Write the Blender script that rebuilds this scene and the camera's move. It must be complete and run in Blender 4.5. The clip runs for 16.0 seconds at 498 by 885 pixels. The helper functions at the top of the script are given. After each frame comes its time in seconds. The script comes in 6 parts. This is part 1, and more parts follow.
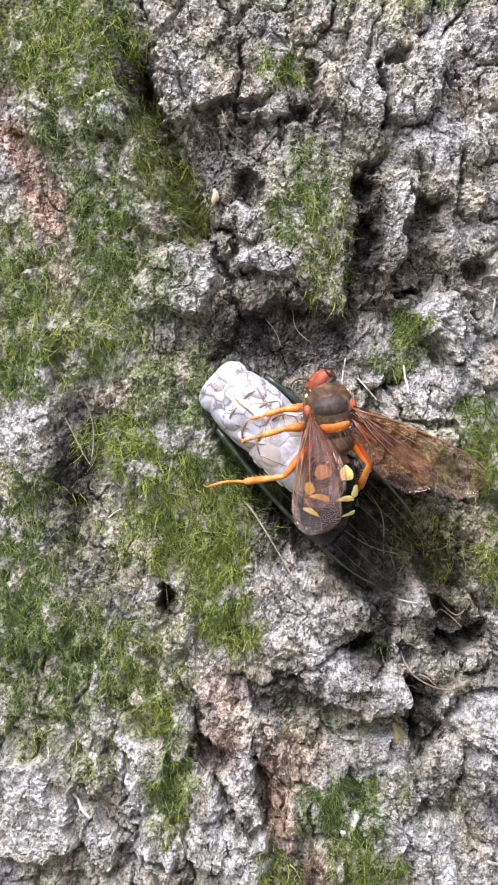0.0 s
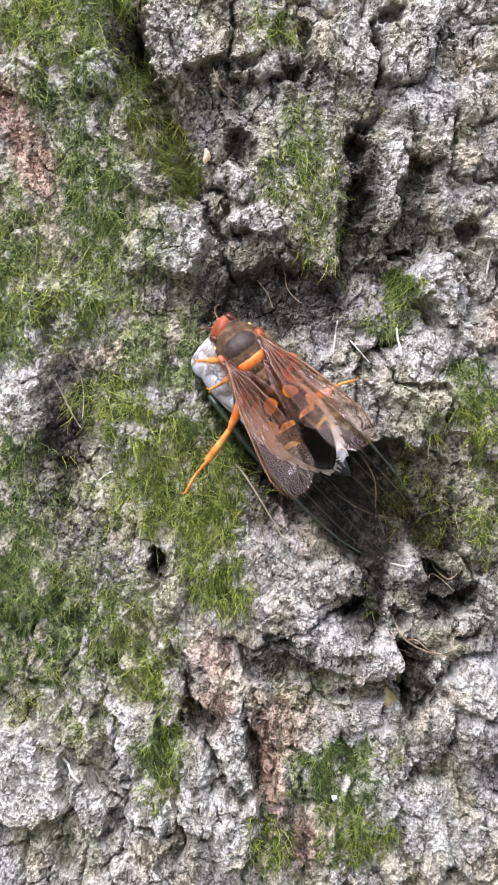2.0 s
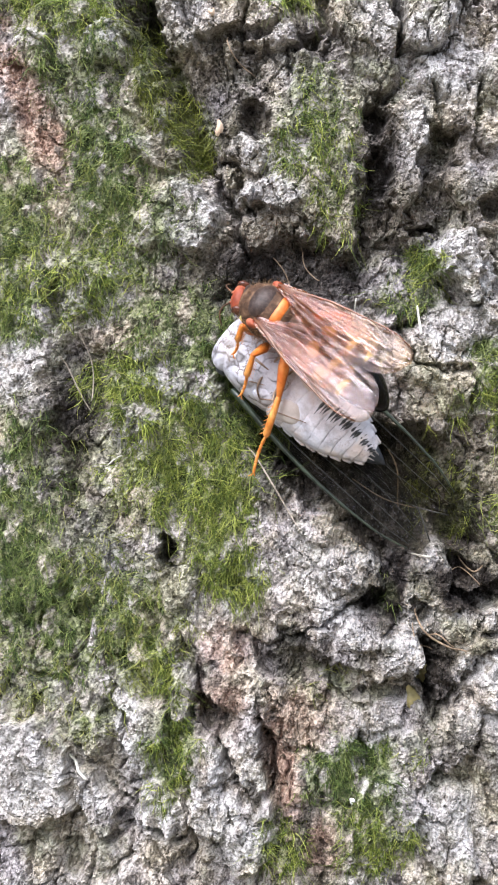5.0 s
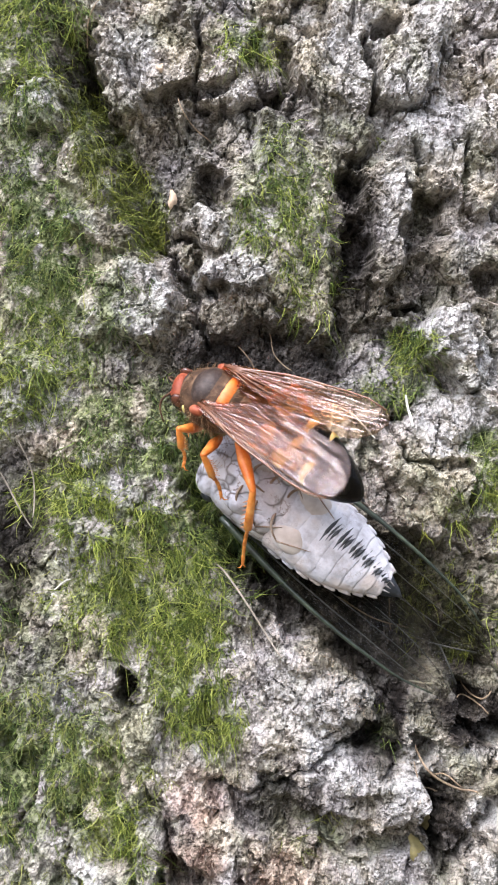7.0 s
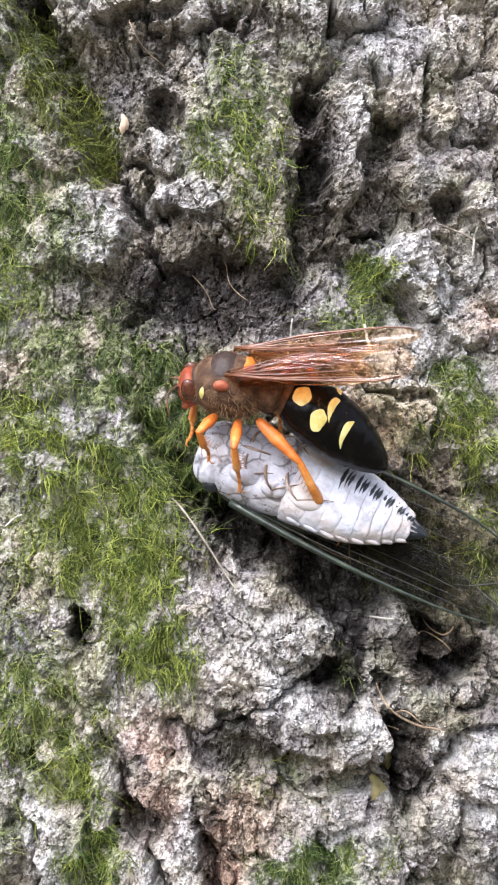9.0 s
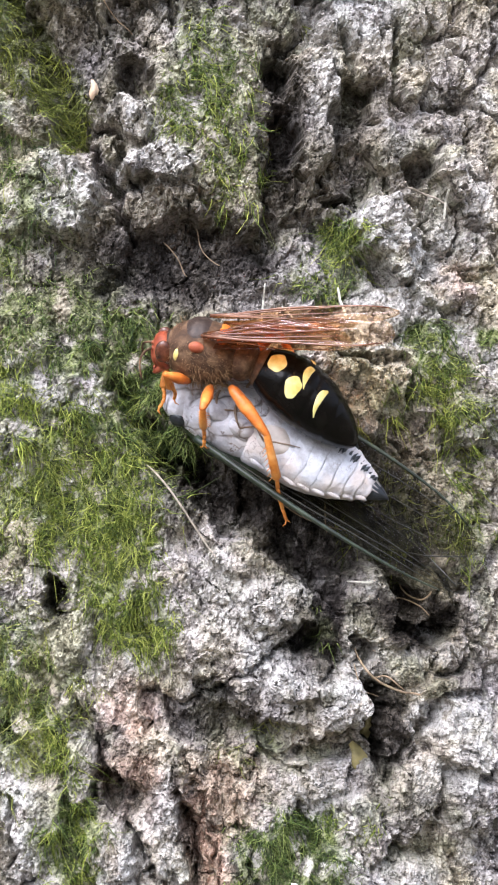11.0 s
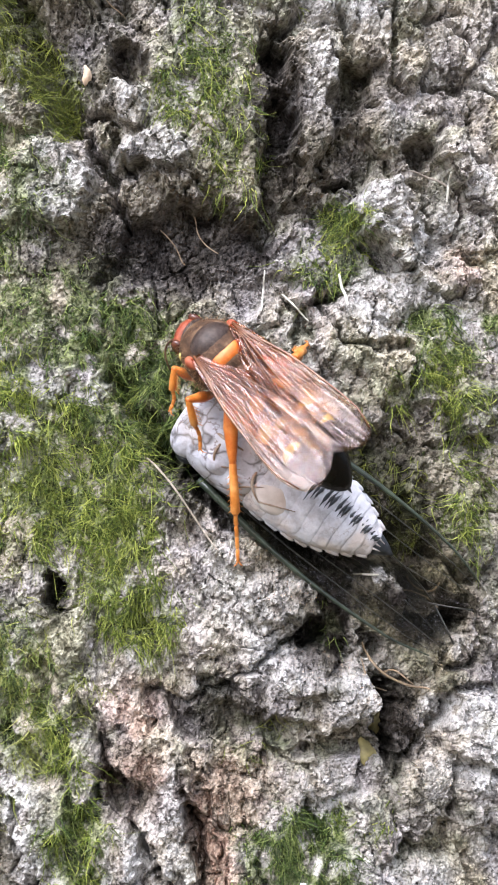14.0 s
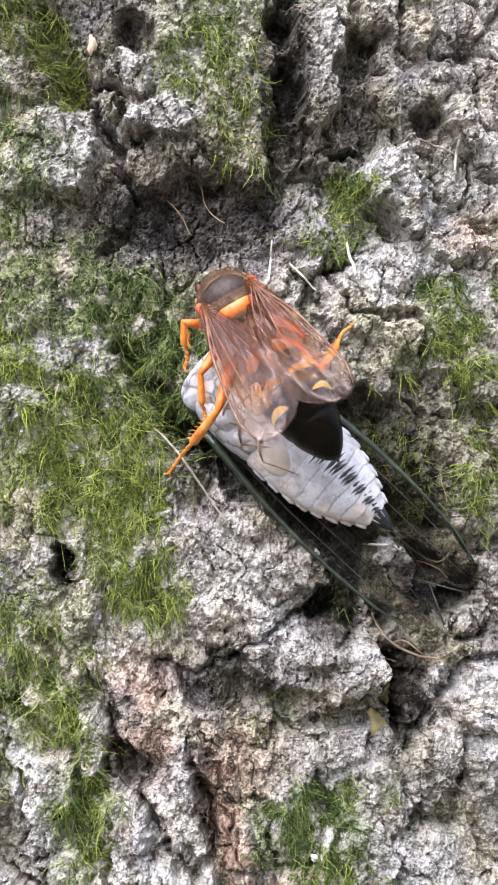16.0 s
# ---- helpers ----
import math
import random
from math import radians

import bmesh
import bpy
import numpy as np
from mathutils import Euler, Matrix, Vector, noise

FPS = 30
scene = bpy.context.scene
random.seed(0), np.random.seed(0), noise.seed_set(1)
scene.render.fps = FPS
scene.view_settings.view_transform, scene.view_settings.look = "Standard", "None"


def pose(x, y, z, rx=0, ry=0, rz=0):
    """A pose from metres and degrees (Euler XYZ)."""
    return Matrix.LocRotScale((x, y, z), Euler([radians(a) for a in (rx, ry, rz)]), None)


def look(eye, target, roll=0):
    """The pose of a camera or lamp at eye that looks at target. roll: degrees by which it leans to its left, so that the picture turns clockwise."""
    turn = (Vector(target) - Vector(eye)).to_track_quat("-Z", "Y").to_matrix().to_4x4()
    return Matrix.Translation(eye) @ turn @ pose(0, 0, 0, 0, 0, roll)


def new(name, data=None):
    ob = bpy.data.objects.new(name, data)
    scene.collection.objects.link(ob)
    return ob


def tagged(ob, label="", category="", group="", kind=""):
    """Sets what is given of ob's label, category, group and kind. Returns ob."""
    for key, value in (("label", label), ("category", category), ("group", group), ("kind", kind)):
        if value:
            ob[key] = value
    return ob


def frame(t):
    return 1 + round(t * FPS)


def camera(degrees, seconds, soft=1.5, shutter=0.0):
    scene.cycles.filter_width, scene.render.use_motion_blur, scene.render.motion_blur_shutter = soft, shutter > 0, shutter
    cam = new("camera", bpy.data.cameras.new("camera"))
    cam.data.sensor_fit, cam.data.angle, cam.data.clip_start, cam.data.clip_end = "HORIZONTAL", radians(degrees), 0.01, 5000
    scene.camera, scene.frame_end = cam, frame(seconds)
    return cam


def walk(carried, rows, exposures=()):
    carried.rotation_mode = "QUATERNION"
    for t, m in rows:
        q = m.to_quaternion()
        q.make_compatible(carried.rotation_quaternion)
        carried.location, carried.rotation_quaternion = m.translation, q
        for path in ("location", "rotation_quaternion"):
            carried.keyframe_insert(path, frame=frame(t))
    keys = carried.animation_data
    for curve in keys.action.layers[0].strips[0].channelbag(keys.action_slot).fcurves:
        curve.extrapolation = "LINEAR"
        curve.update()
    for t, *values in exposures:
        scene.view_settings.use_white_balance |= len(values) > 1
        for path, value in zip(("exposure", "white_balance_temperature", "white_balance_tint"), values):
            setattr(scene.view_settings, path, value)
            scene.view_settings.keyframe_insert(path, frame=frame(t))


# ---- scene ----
# the hand-held camera
cam = camera(15.0, 16.0, soft=2.1)
PATH = [
    (0, pose(0.00126, -0.26111, 1.01963, 85.892, 0.067, 0.274)),
    (0.5, pose(0.00109, -0.26107, 1.01955, 85.448, -0.012, -0.035)),
    (1, pose(-0.00002, -0.26136, 1.01750, 85.525, -0.079, -0.392)),
    (1.5, pose(0.00318, -0.26004, 1.01730, 85.449, -0.125, 0.268)),
    (2, pose(0.00129, -0.25928, 1.01773, 85.146, -0.063, 0.032)),
    (2.5, pose(0.00273, -0.25981, 1.01518, 85.621, 0.085, 0.368)),
    (3, pose(0.00065, -0.25937, 1.01743, 84.948, 0.189, 0.186)),
    (5.3, pose(0.01868, -0.24556, 1.00547, 87.312, -0.118, 4.471)),
    (5.5, pose(0.01473, -0.24289, 1.00558, 87.494, 0.171, 2.754)),
    (6, pose(0.01166, -0.23371, 1.00432, 89.854, 1.173, 1.442)),
    (6.5, pose(0.00883, -0.22393, 1.00271, 90.641, 1.539, 1.783)),
    (7, pose(0.00754, -0.21627, 1.00219, 91.181, 1.729, 1.166)),
    (7.5, pose(0.00850, -0.21034, 0.99837, 90.748, 1.955, 1.069)),
    (8, pose(0.01032, -0.20844, 0.99764, 90.486, 2.030, 0.706)),
    (8.5, pose(0.01101, -0.20961, 0.99752, 90.115, 1.988, 0.248)),
    (9, pose(0.00936, -0.21074, 0.99684, 90.535, 2.057, 0.394)),
    (9.2, pose(0.00981, -0.21126, 0.99669, 90.367, 2.058, 0.147)),
    (11.3, pose(0.00459, -0.20777, 0.98655, 92.244, 2.920, -1.500)),
    (11.5, pose(0.00540, -0.20673, 0.98681, 92.121, 3.000, -1.189)),
    (12, pose(0.00520, -0.20437, 0.98635, 92.158, 3.154, -1.153)),
    (12.5, pose(0.00673, -0.20480, 0.98695, 92.185, 3.245, -0.960)),
    (13, pose(0.00509, -0.20485, 0.98759, 92.117, 3.407, -0.990)),
    (13.5, pose(0.00588, -0.20479, 0.98672, 92.113, 3.542, -0.987)),
    (14, pose(0.00609, -0.20456, 0.98627, 92.138, 3.706, -1.061)),
    (14.5, pose(0.00705, -0.20413, 0.98626, 92.056, 3.816, -1.081)),
    (15, pose(0.00773, -0.20366, 0.98550, 91.921, 3.932, -0.975)),
    (15.5, pose(0.00642, -0.20373, 0.98502, 91.877, 3.972, -1.145)),
    (16, pose(0.00609, -0.20359, 0.98414, 91.866, 4.000, -0.769)),
]
walk(cam, PATH, ((0, 0.43, 5930, 15), (5, 0.54, 5930, 15), (16, 0.60, 5930, 15)))

# ---- light: bright shade under an open, hazy sky ----
world = bpy.data.worlds.new("sky")
scene.world = world
world.use_nodes = True
wn, wl = world.node_tree.nodes, world.node_tree.links
sky = wn.new("ShaderNodeTexSky")
sky.sky_type, sky.sun_disc = "NISHITA", False
SUN_UP, SUN_ROUND = radians(58), radians(205)
sky.sun_elevation, sky.sun_rotation = SUN_UP, SUN_ROUND
sky.air_density, sky.dust_density, sky.ozone_density = 1.0, 6.0, 1.0
pale = wn.new("ShaderNodeHueSaturation")
pale.inputs["Saturation"].default_value = 0.5
wl.new(sky.outputs[0], pale.inputs["Color"])
wl.new(pale.outputs[0], wn["Background"].inputs[0])
wn["Background"].inputs[1].default_value = 0.25
sun_data = bpy.data.lights.new("sun", "SUN")
sun_data.energy, sun_data.angle, sun_data.color = 1.5, radians(30), (1.0, 0.98, 0.95)
sun = new("sun", sun_data)
SUN_FROM = Vector((-0.30, -1.0, 0.75)).normalized()
sun.matrix_world = look(SUN_FROM * 5, (0, 0, 0))

# ---- materials ----
def material(name):
    m = bpy.data.materials.new(name)
    m.use_nodes = True
    return m, m.node_tree.nodes, m.node_tree.links, m.node_tree.nodes["Principled BSDF"]


def noise_node(n, l, scale, detail=4.0, rough=0.55, coords="Object", stretch=None):
    t = n.new("ShaderNodeTexCoord")
    k = n.new("ShaderNodeTexNoise")
    k.inputs["Scale"].default_value, k.inputs["Detail"].default_value, k.inputs["Roughness"].default_value = scale, detail, rough
    if stretch:
        mp = n.new("ShaderNodeMapping")
        mp.inputs["Scale"].default_value = stretch
        l.new(t.outputs[coords], mp.inputs["Vector"])
        l.new(mp.outputs[0], k.inputs["Vector"])
    else:
        l.new(t.outputs[coords], k.inputs["Vector"])
    return k.outputs["Fac"]


def ramp(n, l, fac, *stops):
    r = n.new("ShaderNodeValToRGB")
    while len(r.color_ramp.elements) < len(stops):
        r.color_ramp.elements.new(0.5)
    for e, (p, c) in zip(r.color_ramp.elements, stops):
        e.position, e.color = p, (*c, 1) if isinstance(c, tuple) else (c, c, c, 1)
    l.new(fac, r.inputs[0])
    return r.outputs[0]


def mix(n, l, fac, a, b, blend="MIX"):
    x = n.new("ShaderNodeMix")
    x.data_type, x.blend_type = "RGBA", blend
    for socket, v in ((x.inputs["Factor"], fac), (x.inputs["A"], a), (x.inputs["B"], b)):
        if isinstance(v, (int, float)):
            socket.default_value = v
        elif isinstance(v, tuple):
            socket.default_value = (*v, 1)
        else:
            l.new(v, socket)
    return x.outputs["Result"]


def calc(n, l, op, a, b):
    x = n.new("ShaderNodeMath")
    x.operation, x.use_clamp = op, op in ("MULTIPLY", "ADD")
    for socket, v in zip(x.inputs, (a, b)):
        if isinstance(v, (int, float)):
            socket.default_value = v
        else:
            l.new(v, socket)
    return x.outputs[0]


def bump(n, l, p, height, strength, distance):
    b = n.new("ShaderNodeBump")
    b.inputs["Strength"].default_value, b.inputs["Distance"].default_value = strength, distance
    l.new(height, b.inputs["Height"])
    l.new(b.outputs[0], p.inputs["Normal"])


def attribute(n, name):
    a = n.new("ShaderNodeAttribute")
    a.attribute_name = name
    return a.outputs["Fac"]


def chip_node(n, l, scale):
    """A tone of its own for each small angular flake, taller than wide, with ragged edges."""
    t, v, bw = n.new("ShaderNodeTexCoord"), n.new("ShaderNodeTexVoronoi"), n.new("ShaderNodeRGBToBW")
    rag, add, mp = n.new("ShaderNodeTexNoise"), n.new("ShaderNodeVectorMath"), n.new("ShaderNodeMapping")
    rag.inputs["Scale"].default_value, rag.inputs["Detail"].default_value = scale * 1.6, 3
    add.operation = "MULTIPLY_ADD"
    add.inputs[1].default_value = (0.8 / scale,) * 3
    mp.inputs["Scale"].default_value = (1, 1, 0.62)
    v.inputs["Scale"].default_value = scale
    l.new(t.outputs["Object"], rag.inputs["Vector"])
    l.new(rag.outputs["Color"], add.inputs[0])
    l.new(t.outputs["Object"], add.inputs[2])
    l.new(add.outputs[0], mp.inputs["Vector"])
    l.new(mp.outputs[0], v.inputs["Vector"])
    l.new(v.outputs["Color"], bw.inputs[0])
    return bw.outputs[0]


def bark_material():
    m, n, l, p = material("bark")
    fine, cloud, spots, broad = noise_node(n, l, 3200, 3, 0.65), noise_node(n, l, 800, 6, 0.68), noise_node(n, l, 400, 5, 0.65), noise_node(n, l, 110, 4)
    plates, chips, grit = chip_node(n, l, 420), chip_node(n, l, 950), chip_node(n, l, 2200)
    grain = calc(n, l, "ADD", calc(n, l, "ADD", calc(n, l, "MULTIPLY", cloud, 0.52), calc(n, l, "MULTIPLY", chips, 0.26)), calc(n, l, "MULTIPLY", grit, 0.22))
    crust = ramp(n, l, grain, (0.35, (0.10, 0.088, 0.086)), (0.43, (0.285, 0.263, 0.255)), (0.54, (0.415, 0.388, 0.376)), (0.68, (0.545, 0.515, 0.50)))
    warm = ramp(n, l, grain, (0.35, (0.09, 0.075, 0.055)), (0.44, (0.31, 0.27, 0.205)), (0.54, (0.48, 0.43, 0.34)), (0.66, (0.60, 0.55, 0.45)))
    c = mix(n, l, ramp(n, l, broad, (0.40, 0.0), (0.58, 1.0)), crust, warm)
    c = mix(n, l, ramp(n, l, noise_node(n, l, 65, 5, 0.6), (0.42, 0.0), (0.62, 0.4)), c, (0.42, 0.38, 0.27))
    lilac = calc(n, l, "MULTIPLY", ramp(n, l, noise_node(n, l, 75, 4, 0.6, stretch=(1.3, 1, 0.8)), (0.50, 0.0), (0.62, 1.0)), 0.5)
    c = mix(n, l, lilac, c, ramp(n, l, grain, (0.36, (0.10, 0.092, 0.105)), (0.5, (0.34, 0.32, 0.345)), (0.66, (0.53, 0.51, 0.53))))
    algae = calc(n, l, "MULTIPLY", ramp(n, l, noise_node(n, l, 140, 5, 0.65, stretch=(1, 1.2, 1)), (0.50, 0.0), (0.62, 1.0)), 0.55)
    c = mix(n, l, algae, c, ramp(n, l, grain, (0.36, (0.07, 0.075, 0.04)), (0.5, (0.25, 0.26, 0.165)), (0.66, (0.44, 0.45, 0.32))))
    dark = ramp(n, l, spots, (0.37, 1.0), (0.44, 0.0))
    c = mix(n, l, calc(n, l, "MULTIPLY", dark, 0.5), c, (0.085, 0.072, 0.064))
    # damp brown bark and shade painted in furrows, rusty inner bark, pale crust lichen, green film under the moss
    damp_shade = calc(n, l, "MULTIPLY", attribute(n, "damp_shade"), ramp(n, l, spots, (0.3, 1.0), (0.7, 0.86)))
    c = mix(n, l, damp_shade, c, ramp(n, l, grain, (0.36, (0.009, 0.007, 0.006)), (0.50, (0.024, 0.019, 0.017)), (0.60, (0.050, 0.041, 0.037)), (0.70, (0.14, 0.125, 0.115))))
    rust = calc(n, l, "MULTIPLY", attribute(n, "rust"), ramp(n, l, spots, (0.38, 0.25), (0.5, 0.9)))
    c = mix(n, l, rust, c, ramp(n, l, grain, (0.36, (0.10, 0.050, 0.035)), (0.5, (0.33, 0.215, 0.160)), (0.64, (0.52, 0.39, 0.31))))
    light = calc(n, l, "MULTIPLY", attribute(n, "pale"), ramp(n, l, spots, (0.38, 0.1), (0.48, 1.0)))
    c = mix(n, l, light, c, ramp(n, l, grain, (0.36, (0.24, 0.230, 0.218)), (0.44, (0.40, 0.388, 0.37)), (0.55, (0.49, 0.478, 0.46)), (0.70, (0.60, 0.595, 0.58))))
    film = calc(n, l, "MULTIPLY", attribute(n, "moss"), ramp(n, l, spots, (0.40, 1.0), (0.64, 0.72)))
    c = mix(n, l, film, c, ramp(n, l, grain, (0.36, (0.016, 0.025, 0.007)), (0.48, (0.055, 0.075, 0.018)), (0.60, (0.22, 0.25, 0.10))))
    c = mix(n, l, 1.0, c, ramp(n, l, fine, (0.38, 0.50), (0.48, 1.0)), "MULTIPLY")
    l.new(c, p.inputs["Base Color"])
    p.inputs["Roughness"].default_value = 0.86
    p.inputs["Specular IOR Level"].default_value = 0.18
    bump(n, l, p, calc(n, l, "ADD", calc(n, l, "ADD", calc(n, l, "MULTIPLY", plates, 0.45), calc(n, l, "MULTIPLY", chips, 0.28)), calc(n, l, "ADD", calc(n, l, "MULTIPLY", grit, 0.12), calc(n, l, "MULTIPLY", fine, 0.1))), 0.38, 0.0004)
    return m


BARK = bark_material()

# ---- the bark: height in mm over a sheet of u (across) and w (up), wrapped round the trunk ----
def lattice(ix, iy, seed):
    h = (ix.astype(np.int64) * 374761393 + iy.astype(np.int64) * 668265263 + seed * 974711) & 0xFFFFFFFF
    h = ((h ^ (h >> 13)) * 1274126177) & 0xFFFFFFFF
    h = ((h ^ (h >> 16)) * 2246822519) & 0xFFFFFFFF
    return ((h ^ (h >> 15)) & 0xFFFFFF) / float(0xFFFFFF)


def gnoise(x, y, seed=0):
    """Smooth noise from -1 to 1."""
    ix, iy = np.floor(x), np.floor(y)
    fx, fy = x - ix, y - iy
    sx, sy = fx * fx * fx * (fx * (fx * 6 - 15) + 10), fy * fy * fy * (fy * (fy * 6 - 15) + 10)
    out = 0.0
    for dx in (0, 1):
        for dy in (0, 1):
            a = lattice(ix + dx, iy + dy, seed) * 2 * np.pi
            g = np.cos(a) * (fx - dx) + np.sin(a) * (fy - dy)
            out = out + g * (sx if dx else 1 - sx) * (sy if dy else 1 - sy)
    return out * 1.5


def fbm(x, y, octaves, seed=0, gain=0.5):
    out, amp = 0.0, 1.0
    for k in range(octaves):
        out = out + amp * gnoise(x * 2**k + 17.3 * k, y * 2**k - 9.1 * k, seed + k)
        amp *= gain
    return out


def cells(x, y, seed=0):
    """Distance to the nearest and second cell centre, a random value of the cell, and the way from its centre."""
    ix, iy = np.floor(x), np.floor(y)
    f1, f2 = np.full(x.shape, 9.0), np.full(x.shape, 9.0)
    rnd, ox, oy = np.zeros(x.shape), np.zeros(x.shape), np.zeros(x.shape)
    for dx in (-1, 0, 1):
        for dy in (-1, 0, 1):
            px = x - (ix + dx + lattice(ix + dx, iy + dy, seed))
            py = y - (iy + dy + lattice(ix + dx, iy + dy, seed + 1))
            d = np.hypot(px, py)
            near = d < f1
            f2 = np.where(near, f1, np.minimum(f2, d))
            f1 = np.where(near, d, f1)
            rnd, ox, oy = np.where(near, lattice(ix + dx, iy + dy, seed + 2), rnd), np.where(near, px, ox), np.where(near, py, oy)
    return f1, f2, rnd, ox, oy


def smooth(a, b, x):
    t = np.clip((x - a) / (b - a), 0, 1)
    return t * t * (3 - 2 * t)


def spread(lo, hi, step, ends, growth):
    """Places that lie close together between lo and hi and ever wider apart out to the ends."""
    mid = list(np.arange(lo, hi, step))
    down, up, gap = [], [], step
    while (down[-1] if down else lo) > ends[0]:
        gap *= growth
        down.append((down[-1] if down else lo) - gap)
    gap = step
    while (up[-1] if up else mid[-1]) < ends[1]:
        gap *= growth
        up.append((up[-1] if up else mid[-1]) + gap)
    return np.array(down[::-1] + mid + up)


RADIUS = 300.0
STEP = 0.17
us = spread(-40, 42, STEP, (-925, 925), 1.10)
us = us[(us > -935) & (us < 935)]
us = np.concatenate([[-np.pi * RADIUS], us, [np.pi * RADIUS]])
ws = spread(-67, 67, STEP, (-1010, 1400), 1.12)
ws[0] = -1012.0
U, W = np.meshgrid(us, ws)

# wandering outlines for all that is laid out below
WU = U + 0.9 * fbm(U / 4.5, W / 4.5, 3, 11) + 0.35 * fbm(U / 1.2, W / 1.2, 3, 15, 0.6)
WW = W + 0.9 * fbm(U / 4.5, W / 4.5, 3, 21) + 0.35 * fbm(U / 1.2, W / 1.2, 3, 25, 0.6)
# plates of bark with gaps between them, longer than wide
H = 0.8 * fbm(U / 14, W / 24, 3, 31)
f1, f2, rnd, ox, oy = cells(WU / 5.2, WW / 8.0, 41)
H += 2.4 * (rnd - 0.4) + 0.7 * (ox * np.sin(rnd * 40) + oy * np.cos(rnd * 57)) - 1.6 * (1 - smooth(0.0, 0.22, f2 - f1))
DAMP_SHADE, PALE, RUST, MOSS = (np.zeros(U.shape) for _ in range(4))


def within(cu, cw, ru, rw, turn=0.0, edge=0.45):
    """1 inside a worn oval, 0 outside, with a soft rim."""
    c, s = math.cos(radians(turn)), math.sin(radians(turn))
    a, b = (WU - cu) * c + (WW - cw) * s, (WW - cw) * c - (WU - cu) * s
    return 1 - smooth(1 - edge, 1 + edge, np.hypot(a / ru, b / rw))


def level(cu, cw, ru, rw, turn, high, edge=0.3):
    """A plate or a hollow whose surface lies at a height of its own, with a steep rim."""
    m = within(cu, cw, ru, rw, turn, edge)
    H[:] = H * (1 - 0.75 * m) + high * m


def slab(high, edge, *corners):
    """The same inside a many-sided outline; edge in mm."""
    away, inside = np.full(U.shape, 1e9), np.zeros(U.shape, bool)
    for (a, b), (c, d) in zip(corners, corners[1:] + corners[:1]):
        k = np.clip(((WU - a) * (c - a) + (WW - b) * (d - b)) / ((c - a) ** 2 + (d - b) ** 2), 0, 1)
        away = np.minimum(away, np.hypot(WU - a - k * (c - a), WW - b - k * (d - b)))
        if b != d:
            inside ^= ((WW < b) != (WW < d)) & (WU < a + (WW - b) * (c - a) / (d - b))
    m = smooth(-edge, edge, np.where(inside, away, -away))
    H[:] = H * (1 - 0.75 * m) + high * m


def crevice(wide, deep, *points):
    """A furrow along a bent line."""
    away = np.full(U.shape, 1e9)
    for (a, b), (c, d) in zip(points, points[1:]):
        k = np.clip(((WU - a) * (c - a) + (WW - b) * (d - b)) / ((c - a) ** 2 + (d - b) ** 2), 0, 1)
        away = np.minimum(away, np.hypot(WU - a - k * (c - a), WW - b - k * (d - b)))
    H[:] = H - deep * np.exp(-((away / wide) ** 2))


def patch(layer, cu, cw, ru, rw, turn=0.0, much=1.0, edge=0.5):
    layer[:] = np.maximum(layer, much * within(cu, cw, ru, rw, turn, edge))


# the high mossy shoulder, the block in the middle and the hollows between them
slab(1.6, 1.0, (-43.1, 63.1), (-18.0, 63.1), (-16.8, 49.3), (-14.1, 41.7), (-9.8, 34.0), (-6.7, 28.7), (-3.6, 21.0), (-5.2, 12.6), (-6.7, 4.2), (-2.9, -1.2), (1.0, -7.4), (1.0, -20.1), (-9.1, -28.0), (-43.1, -28.0))
slab(-2.6, 1.0, (-4.4, 13.4), (-1.3, 18.7), (4.1, 20.3), (11.1, 18.0), (18.0, 20.3), (21.9, 18.7), (18.0, 11.1), (11.1, 8.0), (2.5, 11.1))
slab(3.0, 0.7, (6.4, 44.8), (11.5, 41.7), (13.4, 34.8), (13.0, 30.2), (13.4, 24.9), (14.2, 20.3), (11.1, 18.0), (7.2, 23.3), (4.1, 21.0), (1.0, 23.3), (-1.3, 24.9), (-2.9, 31.7), (-2.1, 33.7), (1.0, 33.3), (4.1, 39.4))
slab(-4.5, 0.8, (13.4, -4.3), (21.9, -3.5), (26.6, -8.2), (27.3, -16.9), (26.6, -20.9), (21.1, -19.3), (17.3, -20.1), (16.1, -24.8), (13.4, -20.9), (11.8, -16.9), (14.2, -12.2))
slab(2.0, 0.7, (17.3, 4.2), (21.1, 9.2), (25.0, 11.1), (34.3, 11.8), (40.5, 11.1), (40.5, -3.5), (26.6, -3.5), (21.9, -1.2))
# large plates
slab(3.2, 0.35, (9.9, 51.6), (14.9, 53.9), (18.0, 52.4), (18.4, 47.1), (18.0, 44.0), (16.1, 40.5), (13.4, 42.5), (11.5, 45.5), (10.1, 48.6))
slab(3.8, 0.35, (21.1, 52.4), (23.1, 56.2), (27.3, 56.2), (26.9, 52.4), (25.0, 48.6), (24.6, 45.5), (21.9, 44.4), (19.2, 45.5), (19.2, 48.6))
slab(3.6, 0.35, (17.6, 38.6), (21.1, 38.6), (22.3, 33.3), (21.9, 29.4), (21.1, 26.4), (19.2, 22.2), (18.0, 26.4), (18.4, 31.0), (17.3, 34.8))
slab(4.2, 0.4, (22.7, 18.0), (24.2, 20.6), (26.6, 21.6), (29.3, 21.0), (30.8, 18.7), (29.7, 15.7), (29.7, 12.2), (27.7, 11.8), (26.2, 15.7), (23.8, 15.7))
